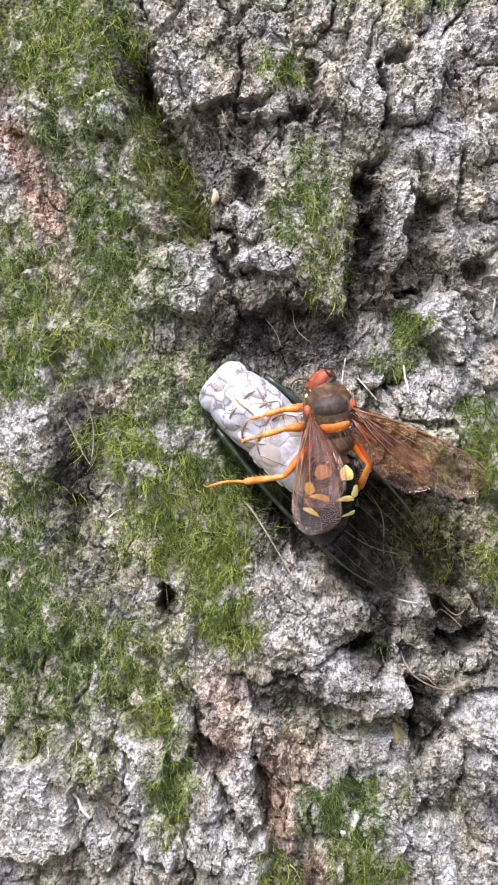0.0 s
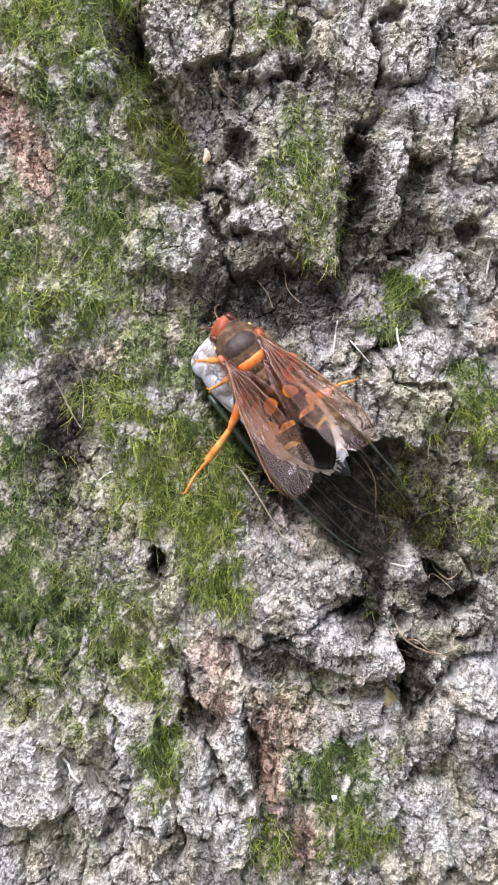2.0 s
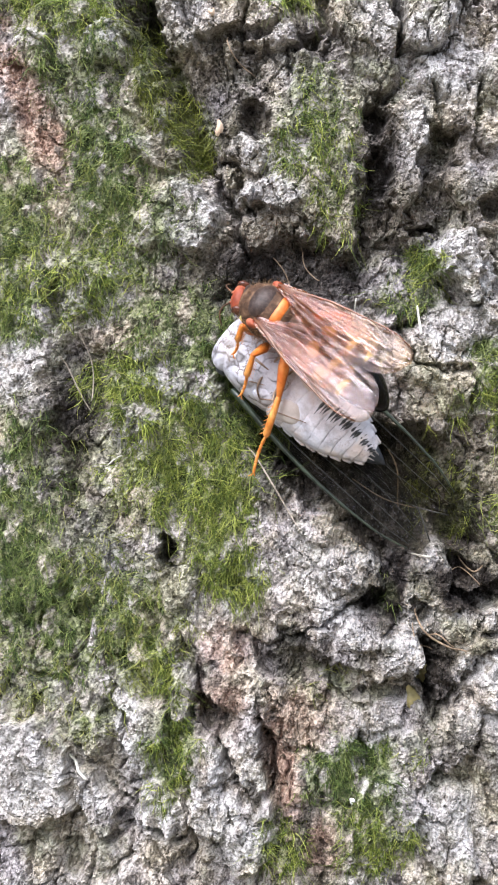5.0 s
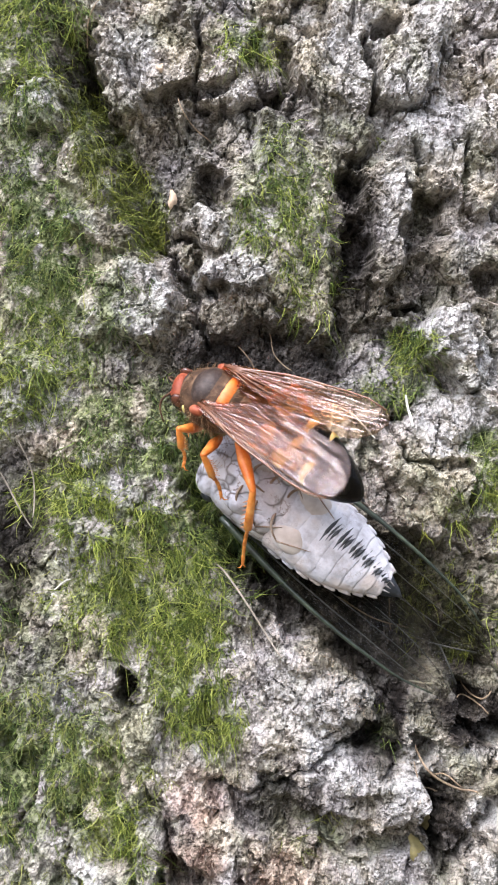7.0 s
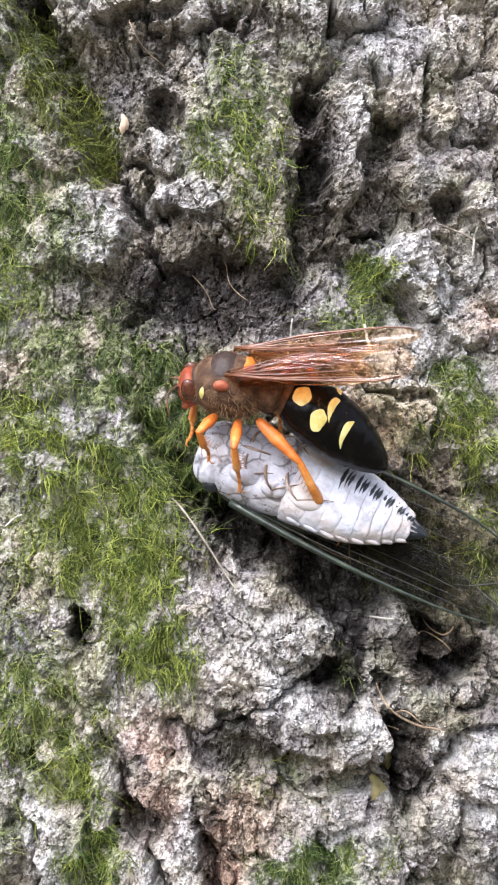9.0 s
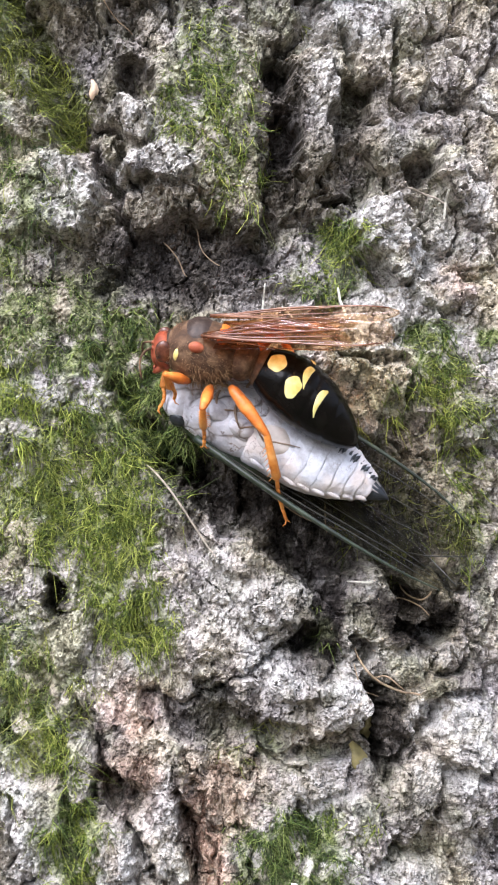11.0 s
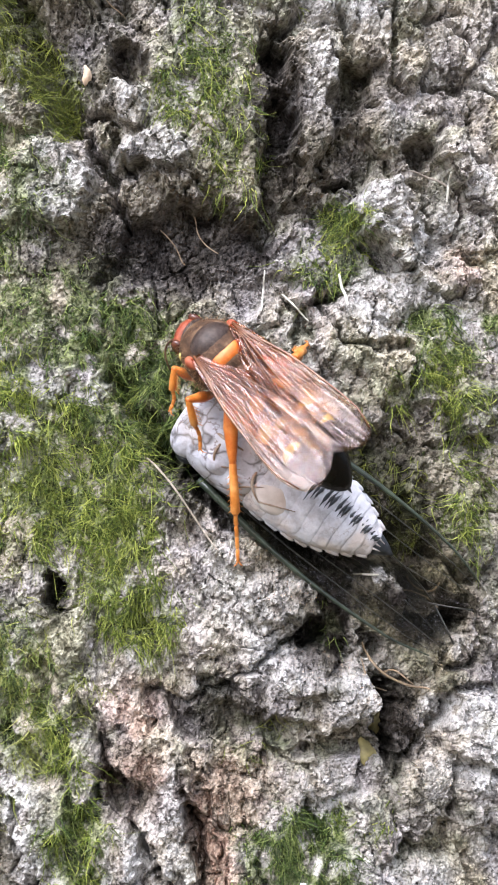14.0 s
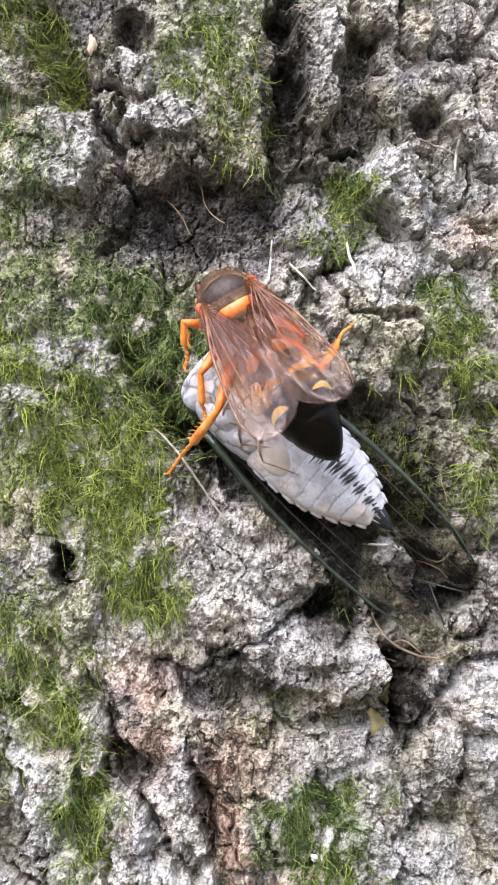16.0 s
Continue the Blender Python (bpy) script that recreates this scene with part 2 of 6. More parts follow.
slab(3.0, 0.45, (-1.3, -16.9), (1.8, -9.8), (4.1, -11.4), (11.1, -17.7), (13.8, -18.9), (16.1, -22.5), (16.3, -26.4), (14.9, -28.4), (21.1, -31.2), (22.5, -34.3), (21.1, -36.7), (15.7, -37.1), (11.1, -35.5), (6.4, -31.9), (2.5, -29.6), (-1.3, -24.8))
slab(3.4, 0.35, (-32.3, -44.6), (-27.7, -43.8), (-24.6, -47.8), (-25.7, -50.9), (-24.9, -55.7), (-28.4, -58.0), (-38.5, -57.2), (-38.5, -43.8))
slab(2.8, 0.35, (-24.2, -50.5), (-21.5, -49.7), (-18.0, -55.7), (-18.7, -58.0), (-20.7, -59.6), (-23.8, -55.7))
# lumps and flakes that stand out
level(-19.0, 45.9, 2.6, 2.6, 0, 4.2, 0.2)
level(-24.9, 49.7, 3.1, 2.7, 0, 3.0, 0.3)
level(-29.2, 44.8, 2.7, 3.1, 0, 2.6, 0.3)
level(-15.7, 39.8, 1.4, 3.1, 0, 3.0, 0.3)
level(-12.9, 31.4, 3.9, 1.9, -25, 3.0, 0.3)
level(-9.5, 23.3, 4.8, 4.7, 0, 4.2, 0.22)
level(-14.1, 21.8, 1.9, 2.7, 0, 2.8, 0.3)
level(-4.0, 27.9, 1.6, 1.9, 0, 2.2, 0.3)
level(-5.6, 15.7, 3.1, 3.0, 0, 0.8, 0.3)
level(-22.2, 15.7, 3.1, 2.3, 0, 2.8, 0.3)
level(-23.8, 11.8, 1.9, 1.6, 0, 2.6, 0.3)
level(-14.5, 7.3, 3.5, 3.1, 0, 2.4, 0.3)
level(-29.2, -0.0, 3.3, 5.3, 0, 3.6, 0.22)
level(-28.4, 9.9, 2.3, 2.3, 0, 2.5, 0.3)
level(-16.8, -3.6, 3.9, 1.9, 0, 2.7, 0.3)
level(-9.1, 0.8, 5.4, 1.7, -10, 2.4, 0.3)
level(-17.6, -16.9, 4.7, 5.4, 0, 1.4, 0.3)
level(-13.7, -22.8, 2.3, 2.2, 0, 1.8, 0.3)
level(-0.9, 31.4, 2.3, 2.5, 0, 3.8, 0.22)
level(2.2, 26.0, 3.5, 2.2, 0, 4.1, 0.22)
level(4.9, 21.6, 2.3, 1.9, 0, 2.2, 0.3)
level(12.0, 20.3, 2.3, 2.8, 0, 2.4, 0.3)
level(-11.4, 51.3, 1.9, 4.7, 0, 1.6, 0.3)
level(-10.2, 46.4, 2.7, 2.0, 0, 2.4, 0.2)
level(-6.0, 53.9, 2.7, 3.5, 0, 1.9, 0.3)
level(-3.6, 49.5, 2.3, 2.5, 0, 1.5, 0.3)
level(1.8, 52.4, 2.7, 3.1, 0, 1.2, 0.3)
level(2.5, 47.8, 3.5, 2.5, 0, 1.9, 0.3)
level(1.8, 38.6, 2.2, 3.1, 0, 1.0, 0.3)
level(15.1, 41.3, 3.1, 2.2, 0, 2.2, 0.3)
level(26.6, 41.3, 5.4, 3.3, 0, 1.8, 0.3)
level(27.3, 36.2, 4.5, 1.7, 0, 2.3, 0.3)
level(30.6, 33.9, 1.9, 2.0, 0, 2.8, 0.3)
level(31.4, 41.7, 1.9, 3.9, 0, 2.0, 0.3)
level(14.2, 31.7, 1.9, 1.9, 0, 0.8, 0.3)
level(28.1, 27.0, 3.1, 2.6, 0, 2.4, 0.3)
level(32.1, 28.8, 2.3, 2.2, 0, 2.0, 0.3)
level(34.9, 23.9, 2.2, 2.8, 0, 4.2, 0.18)
level(12.6, 13.2, 2.2, 1.9, 0, -0.6, 0.3)
level(17.4, 14.1, 3.0, 3.0, 0, 0.2, 0.3)
level(21.9, 4.8, 3.1, 3.0, 0, 2.9, 0.3)
level(26.7, 1.7, 3.1, 3.1, 0, 2.7, 0.3)
level(32.9, 10.9, 2.8, 1.9, 0, 3.3, 0.3)
level(25.2, 7.9, 3.9, 1.9, 0, 2.8, 0.3)
level(28.5, -12.2, 0.9, 4.7, 0, 1.6, 0.3)
level(33.7, -16.9, 2.3, 4.7, 0, 1.9, 0.3)
level(32.1, -10.6, 2.2, 2.3, 0, 1.1, 0.3)
level(35.2, -4.3, 2.0, 2.8, 0, 2.7, 0.3)
level(14.9, -23.4, 1.7, 3.1, 0, 4.2, 0.3)
level(8.1, -16.1, 2.8, 3.1, 0, 3.8, 0.3)
level(2.2, -12.3, 1.6, 2.7, 0, 3.8, 0.3)
level(20.4, -34.0, 2.3, 1.9, 0, 4.1, 0.3)
level(11.1, -23.4, 3.1, 2.3, 0, 3.8, 0.3)
level(4.9, -26.6, 3.1, 1.9, 0, 3.5, 0.3)
level(14.3, -31.9, 3.1, 1.9, 0, 3.9, 0.3)
level(23.1, -24.0, 3.1, 3.1, 0, 2.8, 0.3)
level(25.0, -26.9, 3.0, 1.4, -30, 2.7, 0.3)
level(20.4, -27.2, 1.9, 1.6, 0, 2.5, 0.3)
level(26.6, -33.7, 2.2, 4.5, -10, 1.9, 0.3)
level(31.6, -33.5, 3.3, 1.2, 0, 2.5, 0.3)
level(32.9, -39.1, 3.6, 3.9, 0, 3.4, 0.22)
level(33.7, -46.3, 3.1, 3.1, 0, 2.5, 0.3)
level(25.8, -44.8, 3.9, 3.7, 0, 1.0, 0.3)
level(20.4, -46.3, 1.2, 2.7, 0, 2.9, 0.22)
level(22.2, -49.5, 1.6, 2.7, 0, 2.3, 0.3)
level(18.0, -55.0, 4.5, 5.4, 0, 2.1, 0.3)
level(25.0, -55.0, 3.1, 3.9, 0, 2.1, 0.3)
level(26.7, -61.4, 3.1, 3.9, 0, 2.5, 0.3)
level(-22.6, -46.2, 2.7, 3.1, 0, 2.7, 0.3)
level(-14.9, -44.8, 3.5, 3.4, 0, 3.1, 0.3)
level(-12.9, -55.0, 2.7, 4.5, 0, 2.9, 0.3)
level(-15.7, -48.7, 2.3, 1.9, 0, 2.3, 0.3)
level(-6.4, -47.8, 2.2, 4.7, 8, 3.5, 0.22)
level(-6.4, -53.5, 1.9, 1.2, 0, 3.1, 0.3)
level(-1.3, -47.0, 2.6, 6.2, 8, 2.9, 0.3)
level(-5.2, -56.6, 4.2, 3.4, 0, 3.1, 0.3)
level(-1.2, -60.6, 3.0, 3.9, 0, 3.1, 0.3)
level(1.8, -54.9, 1.6, 2.3, 0, 3.1, 0.3)
level(-2.9, -39.1, 3.4, 3.0, 0, 2.8, 0.3)
level(1.0, -41.6, 1.4, 5.4, 5, 3.1, 0.3)
level(-5.6, -31.9, 3.9, 3.7, 0, 1.5, 0.3)
level(-9.8, -40.8, 1.9, 3.1, 0, 2.7, 0.3)
level(11.1, -44.8, 3.9, 3.7, 0, 1.5, 0.3)
level(-15.7, -31.9, 1.6, 4.7, 8, 2.1, 0.3)
level(-18.7, -30.4, 1.4, 3.9, 5, 1.9, 0.3)
level(-11.4, -34.3, 1.4, 3.9, 5, 2.1, 0.3)
# gaps, holes and beds of humus between the plates
level(-27.3, 34.0, 2.2, 8.2, 20, 0.4, 0.2)
level(-23.4, 1.9, 3.5, 5.1, 0, -2.0, 0.5)
level(-26.9, 11.8, 0.9, 3.1, 0, -2.2, 0.3)
level(-22.2, -5.8, 4.3, 5.1, 0, -1.2, 0.5)
level(-24.2, -10.6, 1.1, 4.7, 0, -2.2, 0.3)
level(-11.8, -21.0, 0.8, 2.2, 0, -5, 0.3)
level(-25.7, -26.0, 1.1, 1.9, 0, -2.5, 0.3)
level(-2.1, 46.9, 4.7, 0.9, 15, -2.4, 0.3)
level(-13.6, 47.7, 1.4, 3.5, 20, -5.5, 0.3)
level(-6.7, 38.6, 3.7, 5.3, 10, -1.8, 0.5)
level(-7.5, 30.8, 1.9, 2.7, 0, -3, 0.3)
level(0.2, 35.4, 1.9, 2.2, 0, -2.8, 0.3)
level(-1.2, 43.1, 1.6, 2.3, 0, -1.8, 0.3)
level(20.5, 53.9, 1.4, 1.7, 0, -4.5, 0.3)
level(8.6, 50.5, 0.8, 2.3, 0, -5.5, 0.3)
level(7.3, 46.3, 1.2, 1.6, 0, -5.5, 0.3)
level(28.9, 47.7, 1.9, 2.7, 0, -1.0, 0.3)
level(15.7, 36.2, 1.5, 2.3, 0, -5, 0.3)
level(16.1, 28.2, 1.7, 3.5, 0, -5.5, 0.3)
level(14.9, 22.4, 1.6, 3.0, 0, -4, 0.3)
level(14.2, 18.6, 1.1, 1.9, 0, -4.5, 0.3)
level(25.2, 33.3, 1.6, 0.9, 0, -4.5, 0.3)
level(23.5, 31.4, 1.6, 3.0, 0, -2.8, 0.3)
level(23.6, 24.1, 2.2, 3.0, 0, -1.5, 0.3)
level(21.9, 21.4, 1.4, 0.6, 0, -4.5, 0.3)
level(31.2, 24.1, 1.1, 1.9, 0, -3, 0.3)
level(27.3, 17.1, 1.3, 1.2, 0, 2.2, 0.3)
level(27.7, 14.4, 0.8, 0.8, 0, 2.2, 0.3)
level(30.4, 5.6, 1.7, 1.4, 0, 0.8, 0.3)
level(25.0, -10.6, 2.2, 5.4, 0, -0.8, 0.3)
level(3.3, -7.3, 4.3, 1.1, -35, -4.5, 0.3)
level(15.7, -27.0, 1.4, 1.9, 0, -5, 0.3)
level(23.1, -36.7, 0.8, 4.8, 0, -5.5, 0.3)
level(17.6, -39.5, 4.3, 1.2, 0, -2.4, 0.3)
level(8.7, -36.8, 4.7, 1.4, -10, -1.8, 0.3)
level(27.0, -23.2, 1.3, 1.9, 0, -5.5, 0.3)
level(29.0, -26.9, 3.4, 0.9, -10, -5, 0.3)
level(21.9, -28.9, 0.9, 1.6, 0, -3.5, 0.3)
level(28.3, -50.3, 1.9, 2.2, 0, -1.2, 0.3)
level(30.4, -59.8, 1.4, 3.1, 0, -0.8, 0.3)
level(15.7, -47.9, 3.0, 2.2, 0, -0.5, 0.3)
level(-6.0, -42.4, 0.9, 2.6, 0, -5, 0.3)
level(2.7, -50.9, 1.3, 8.2, 8, -2.0, 0.3)
level(8.0, -58.2, 1.7, 5.3, 15, -0.8, 0.3)
level(4.1, -35.9, 3.0, 2.0, 0, -1.3, 0.3)
level(5.0, -40.8, 2.2, 3.1, 20, 0.3, 0.3)
level(-24.6, -62.9, 1.6, 2.3, 0, -3.5, 0.3)
crevice(1.5, 3.5, (-16.4, 54.7), (-14.9, 50.1), (-12.6, 44.8), (-9.8, 38.6), (-7.7, 32.5), (-6.4, 29.8))
crevice(0.5, 4, (18.4, 52.4), (19.0, 44.0))
crevice(0.4, 3, (-6.0, 29.4), (-2.5, 23.3), (-1.7, 17.2))
crevice(0.4, 3, (-25.3, -46.6), (-22.2, -49.3), (-17.6, -55.7))
crevice(0.5, 3, (-20.7, -59.6), (-14.5, -58.0), (-9.8, -59.6))
crevice(0.4, 3, (1.8, -44.6), (2.2, -54.1))
crevice(0.4, 3.5, (-8.3, -42.2), (-6.7, -44.6), (-4.0, -47.0), (-2.5, -51.7))
crevice(0.35, 2.5, (18.4, 11.1), (21.1, 4.2), (28.1, 3.4), (28.9, -2.7))
crevice(0.35, 2.5, (6.4, -31.9), (11.1, -28.8), (14.2, -27.2))
crevice(0.4, 3, (-9.1, -52.5), (-8.3, -59.6), (-9.1, -64.4))
crevice(0.4, 3, (-16.8, -43.0), (-17.6, -50.1))
crevice(0.4, 2.5, (23.5, -43.0), (26.6, -39.1), (29.7, -35.9))
crevice(0.4, 2.5, (14.2, -44.6), (16.1, -51.7), (14.2, -58.0))
crevice(0.4, 2.5, (-1.3, 55.5), (-1.7, 49.3), (-0.6, 44.8))
crevice(0.4, 3, (4.1, 45.5), (8.0, 44.4))
crevice(0.4, 2.5, (23.5, 40.5), (24.6, 34.8))
crevice(0.4, 2.5, (29.3, 40.5), (29.7, 31.7))
crevice(0.3, 2.5, (17.3, 8.0), (21.9, 10.3))
crevice(0.4, 3, (-2.9, -51.7), (0.2, -54.9), (1.8, -53.3))
crevice(1.3, 4.5, (-3.5, 1.5), (0.0, -4.0), (5.0, -9.0), (9.5, -15.0))
# damp dark bark, with the shade of furrows, holes and gaps painted in
patch(DAMP_SHADE, 4.3, 16.3, 12.0, 6.0, -10, 0.7, 0.7)
patch(DAMP_SHADE, 18.5, -12.9, 7.4, 9.4, -8, 1, 0.25)
patch(DAMP_SHADE, 27.9, -26.1, 4.0, 3.0, 0, 1, 0.3)
patch(DAMP_SHADE, 3.9, -8.9, 2.9, 4.2, 30, 1, 0.3)
patch(DAMP_SHADE, 18.7, -25.7, 1.9, 5.8, -8, 1, 0.3)
patch(DAMP_SHADE, 27.1, -14.9, 3.7, 7.6, 0, 1, 0.35)
patch(DAMP_SHADE, -16.5, 53.1, 2.1, 9.6, 12, 0.85)
patch(DAMP_SHADE, 16.6, 29.5, 2.7, 12.0, 0, 0.85)
patch(DAMP_SHADE, 9.5, 45.1, 4.8, 3.2, 0, 0.6)
patch(DAMP_SHADE, -25.7, -7.7, 4.4, 8.8, 0, 0.8)
patch(DAMP_SHADE, -3.3, 38.7, 5.6, 10.4, -10, 0.55)
patch(DAMP_SHADE, 24.3, -37.3, 2.4, 5.6)
patch(DAMP_SHADE, 6.3, -34.5, 5.6, 2.8, -15, 0.75)
patch(DAMP_SHADE, 28.7, -46.1, 7.2, 4.8, 0, 0.3)
patch(DAMP_SHADE, 27.9, -24.5, 4.0, 3.2)
patch(DAMP_SHADE, -0.1, 55.5, 4.8, 4.0, 0, 0.5)
patch(DAMP_SHADE, 19.1, 24.3, 5.6, 7.2, 0, 0.6)
patch(DAMP_SHADE, 3.9, -8.5, 4.0, 4.8, -40, 0.9)
patch(DAMP_SHADE, -23.3, -17.3, 5.6, 4.8, 0, 0.4)
patch(DAMP_SHADE, 26.3, 28.3, 4.8, 5.6, 0, 0.5)
patch(DAMP_SHADE, 31.1, -32.5, 5.6, 2.0, 0, 0.35)
patch(DAMP_SHADE, 7.9, -59.7, 2.4, 5.6, 10, 0.8)
patch(DAMP_SHADE, -4.9, -41.3, 3.2, 4.0, 0, 0.6)
patch(DAMP_SHADE, 19.9, 13.1, 4.8, 4.0, 0, 0.35)
patch(DAMP_SHADE, -8.9, 35.5, 3.2, 7.2, -15, 0.7)
patch(DAMP_SHADE, 16.7, -26.9, 3.6, 5.6, 0, 0.9)
patch(DAMP_SHADE, -13.4, 45.3, 1.9, 11.5, 22, 0.9, 0.4)
patch(DAMP_SHADE, -6.9, 37.0, 3.8, 6.2, 10, 0.65, 0.5)
patch(DAMP_SHADE, 17.8, -12.0, 5.6, 8.4, 5, 1, 0.3)
patch(DAMP_SHADE, 15.7, 28.6, 2.2, 8.5, 0, 0.95, 0.4)
patch(DAMP_SHADE, 2.5, 15.5, 13.5, 5.0, 0, 0.97, 0.45)
patch(DAMP_SHADE, 23.6, 31.5, 3.0, 3.6, 0, 0.6, 0.5)
patch(DAMP_SHADE, -23.2, 0.5, 3.6, 6.0, 0, 0.8, 0.5)
patch(DAMP_SHADE, 29.0, -25.5, 4.4, 2.4, -8, 1, 0.3)
patch(DAMP_SHADE, 23.1, -37.5, 1.1, 5.2, 0, 1, 0.3)
# painted shade of the gap along the cicada's lower side
patch(DAMP_SHADE, 3.0, -7.0, 1.8, 9.0, 37, 1, 0.3)
patch(DAMP_SHADE, -24.6, -3.5, 3.4, 5.6, 5, 1, 0.35)
patch(DAMP_SHADE, 26.5, -13.0, 5.0, 8.0, 0, 0.8, 0.5)
patch(DAMP_SHADE, 33.0, -14.0, 4.5, 9.0, 0, 0.4, 0.6)
patch(DAMP_SHADE, -7.0, -38.6, 1.0, 3.4, 10, 1, 0.4)
patch(DAMP_SHADE, 1.4, -46.0, 0.9, 7.0, 6, 0.9, 0.4)
patch(DAMP_SHADE, 3.5, -35.5, 3.6, 2.2, -15, 0.8, 0.4)
# pale lichen
patch(PALE, -18.9, 46.7, 2.7, 3.0, 0, 0.8)
patch(PALE, 25.9, 54.7, 3.2, 6.4, 0, 0.8)
patch(PALE, 23.9, 42.7, 5.6, 4.8, 0, 0.8)
patch(PALE, -0.9, 31.9, 2.7, 3.2, 0, 0.8)
patch(PALE, 2.3, 25.5, 4.4, 2.6, 0, 0.8)
patch(PALE, -8.9, 21.9, 4.4, 4.4, 0, 0.8)
patch(PALE, 25.9, 17.9, 3.6, 3.6, 0, 0.8)
patch(PALE, 31.1, 13.9, 4.8, 5.6, 0, 0.8)
patch(PALE, -32.1, 2.7, 4.0, 4.8, 0, 0.8)
patch(PALE, -30.9, -50.9, 4.8, 6.4, 0, 0.8)
patch(PALE, -21.7, -54.1, 2.4, 3.2, 0, 0.8)
patch(PALE, -15.3, -48.1, 3.0, 5.2, 0, 0.8)
patch(PALE, -5.7, -51.7, 2.8, 7.2, 0, 0.8)
patch(PALE, -0.1, -47.7, 1.9, 7.2, 0, 0.8)
patch(PALE, 14.3, -26.9, 10.4, 4.8, -35, 0.8)
patch(PALE, 19.9, -33.7, 4.8, 2.8, 0, 0.8)
patch(PALE, 24.7, -22.1, 2.7, 2.9, 0, 0.8)
patch(PALE, 28.3, -27.3, 4.0, 2.0, -25, 0.8)
patch(PALE, 30.3, -36.3, 5.6, 1.8, 0, 0.8)
patch(PALE, -11.3, 0.3, 5.6, 1.4, -10, 0.8)
patch(PALE, 16.7, -21.3, 2.9, 2.7, 0, 0.8)
patch(PALE, -8.9, 50.7, 3.2, 4.0, 0, 0.8)
patch(PALE, 16.7, 51.5, 3.6, 6.4, 0, 0.8)
patch(PALE, 20.7, 31.5, 2.6, 7.2, 0, 0.8)
patch(PALE, -16.9, -5.3, 2.8, 2.4, 0, 0.8)
patch(PALE, 15.9, -48.5, 4.8, 4.8, 0, 0.8)
patch(PALE, 25.5, -56.5, 4.8, 4.8, 0, 0.8)
patch(PALE, 33.5, -42.1, 2.9, 4.0, 0, 0.8)
patch(PALE, -20.9, 11.5, 4.0, 3.2, 0, 0.8)
patch(PALE, -1.7, -58.1, 4.8, 4.0, 0, 0.8)
patch(PALE, -12.5, -56.5, 3.6, 3.2, 0, 0.8)
patch(PALE, -12.1, 35.1, 1.3, 1.6, 0, 0.8)
patch(PALE, -16.1, 33.1, 2.4, 1.6, 0, 0.8)
patch(PALE, -30.5, 10.3, 2.0, 2.8, 0, 0.8)
patch(PALE, 27.1, 8.3, 4.8, 4.0, 0, 0.8)
patch(PALE, 9.5, -23.7, 4.0, 3.2, 0, 0.8)
patch(PALE, 28.7, -43.7, 3.2, 2.4, 0, 0.8)
# rusty inner bark
patch(RUST, -28.2, 34.7, 2.7, 6.4, 25, 1)
patch(RUST, -31.9, 41.9, 2.4, 5.6, 30, 1)
patch(RUST, -4.1, -33.3, 4.4, 3.2, 0, 0.6)
patch(RUST, 3.9, -49.3, 2.2, 8.8, 5, 1)
patch(RUST, 6.3, -43.7, 4.4, 4.8, 0, 0.55)
patch(RUST, 9.5, -60.5, 3.2, 4.0, 0, 0.7)
patch(RUST, -4.5, -40.5, 2.8, 3.2, 0, 0.5)
patch(RUST, -34.3, 48.3, 1.1, 2.4, 0, 0.8)
patch(RUST, -25.7, 25.1, 2.8, 4.0, 0, 0.4)
patch(RUST, -18.5, 6.7, 3.2, 3.2, 0, 0.35)
patch(RUST, -3.3, -47.7, 4.0, 8.0, 0, 0.3)
# humus in the hollows, its colour also carrying the shade there
patch(DAMP_SHADE, 4.9, 17.1, 7.0, 4.9, 0, 0.75)
patch(DAMP_SHADE, 14.8, 24.7, 2.4, 7.0, 0, 0.75)
patch(DAMP_SHADE, 23.2, 26.6, 2.4, 6.7, 0, 0.7)
patch(DAMP_SHADE, 10.3, -11.6, 9.2, 3.1, -28, 1)
patch(DAMP_SHADE, 18.1, -24.3, 1.6, 4.9)
patch(DAMP_SHADE, 27.1, -25.5, 6.7, 2.1, -15, 1)
patch(DAMP_SHADE, 11.3, -34.6, 6.7, 1.8, -8, 0.35)
patch(DAMP_SHADE, 24.2, -43.4, 3.7, 2.7, 0, 0.35)
patch(DAMP_SHADE, 2.9, 24.0, 4.3, 1.5, -10, 0.8)
patch(DAMP_SHADE, -0.7, 35.5, 1.6, 3.1, 0, 0.8)
patch(DAMP_SHADE, -11.4, -21.2, 1.1, 2.7)
patch(DAMP_SHADE, -6.3, -41.1, 1.3, 2.7, 0, 0.9)
patch(DAMP_SHADE, 23.8, -36.6, 1.1, 3.7)
patch(DAMP_SHADE, 31.0, 24.3, 2.7, 1.0, 0, 0.8)
patch(DAMP_SHADE, 27.4, 33.4, 3.1, 1.3, 0, 0.6)
patch(DAMP_SHADE, 12.1, 15.1, 3.7, 2.4, 0, 0.9)
patch(DAMP_SHADE, 5.9, 5.1, 3.1, 3.7, 0, 0.7)
patch(DAMP_SHADE, 1.4, 11.5, 7.3, 2.4, 0, 0.7)
patch(DAMP_SHADE, 35.8, 30.7, 3.1, 3.1, 0, 0.4)
patch(DAMP_SHADE, 34.7, -32.1, 3.1, 1.5, 0, 0.5)
patch(PALE, -1.5, 32.2, 2.7, 2.2, 0, 0.7)
patch(PALE, 1.8, 26.5, 2.3, 1.3, 0, 0.7)
patch(PALE, -10.2, 20.8, 2.4, 1.8, 0, 0.7)
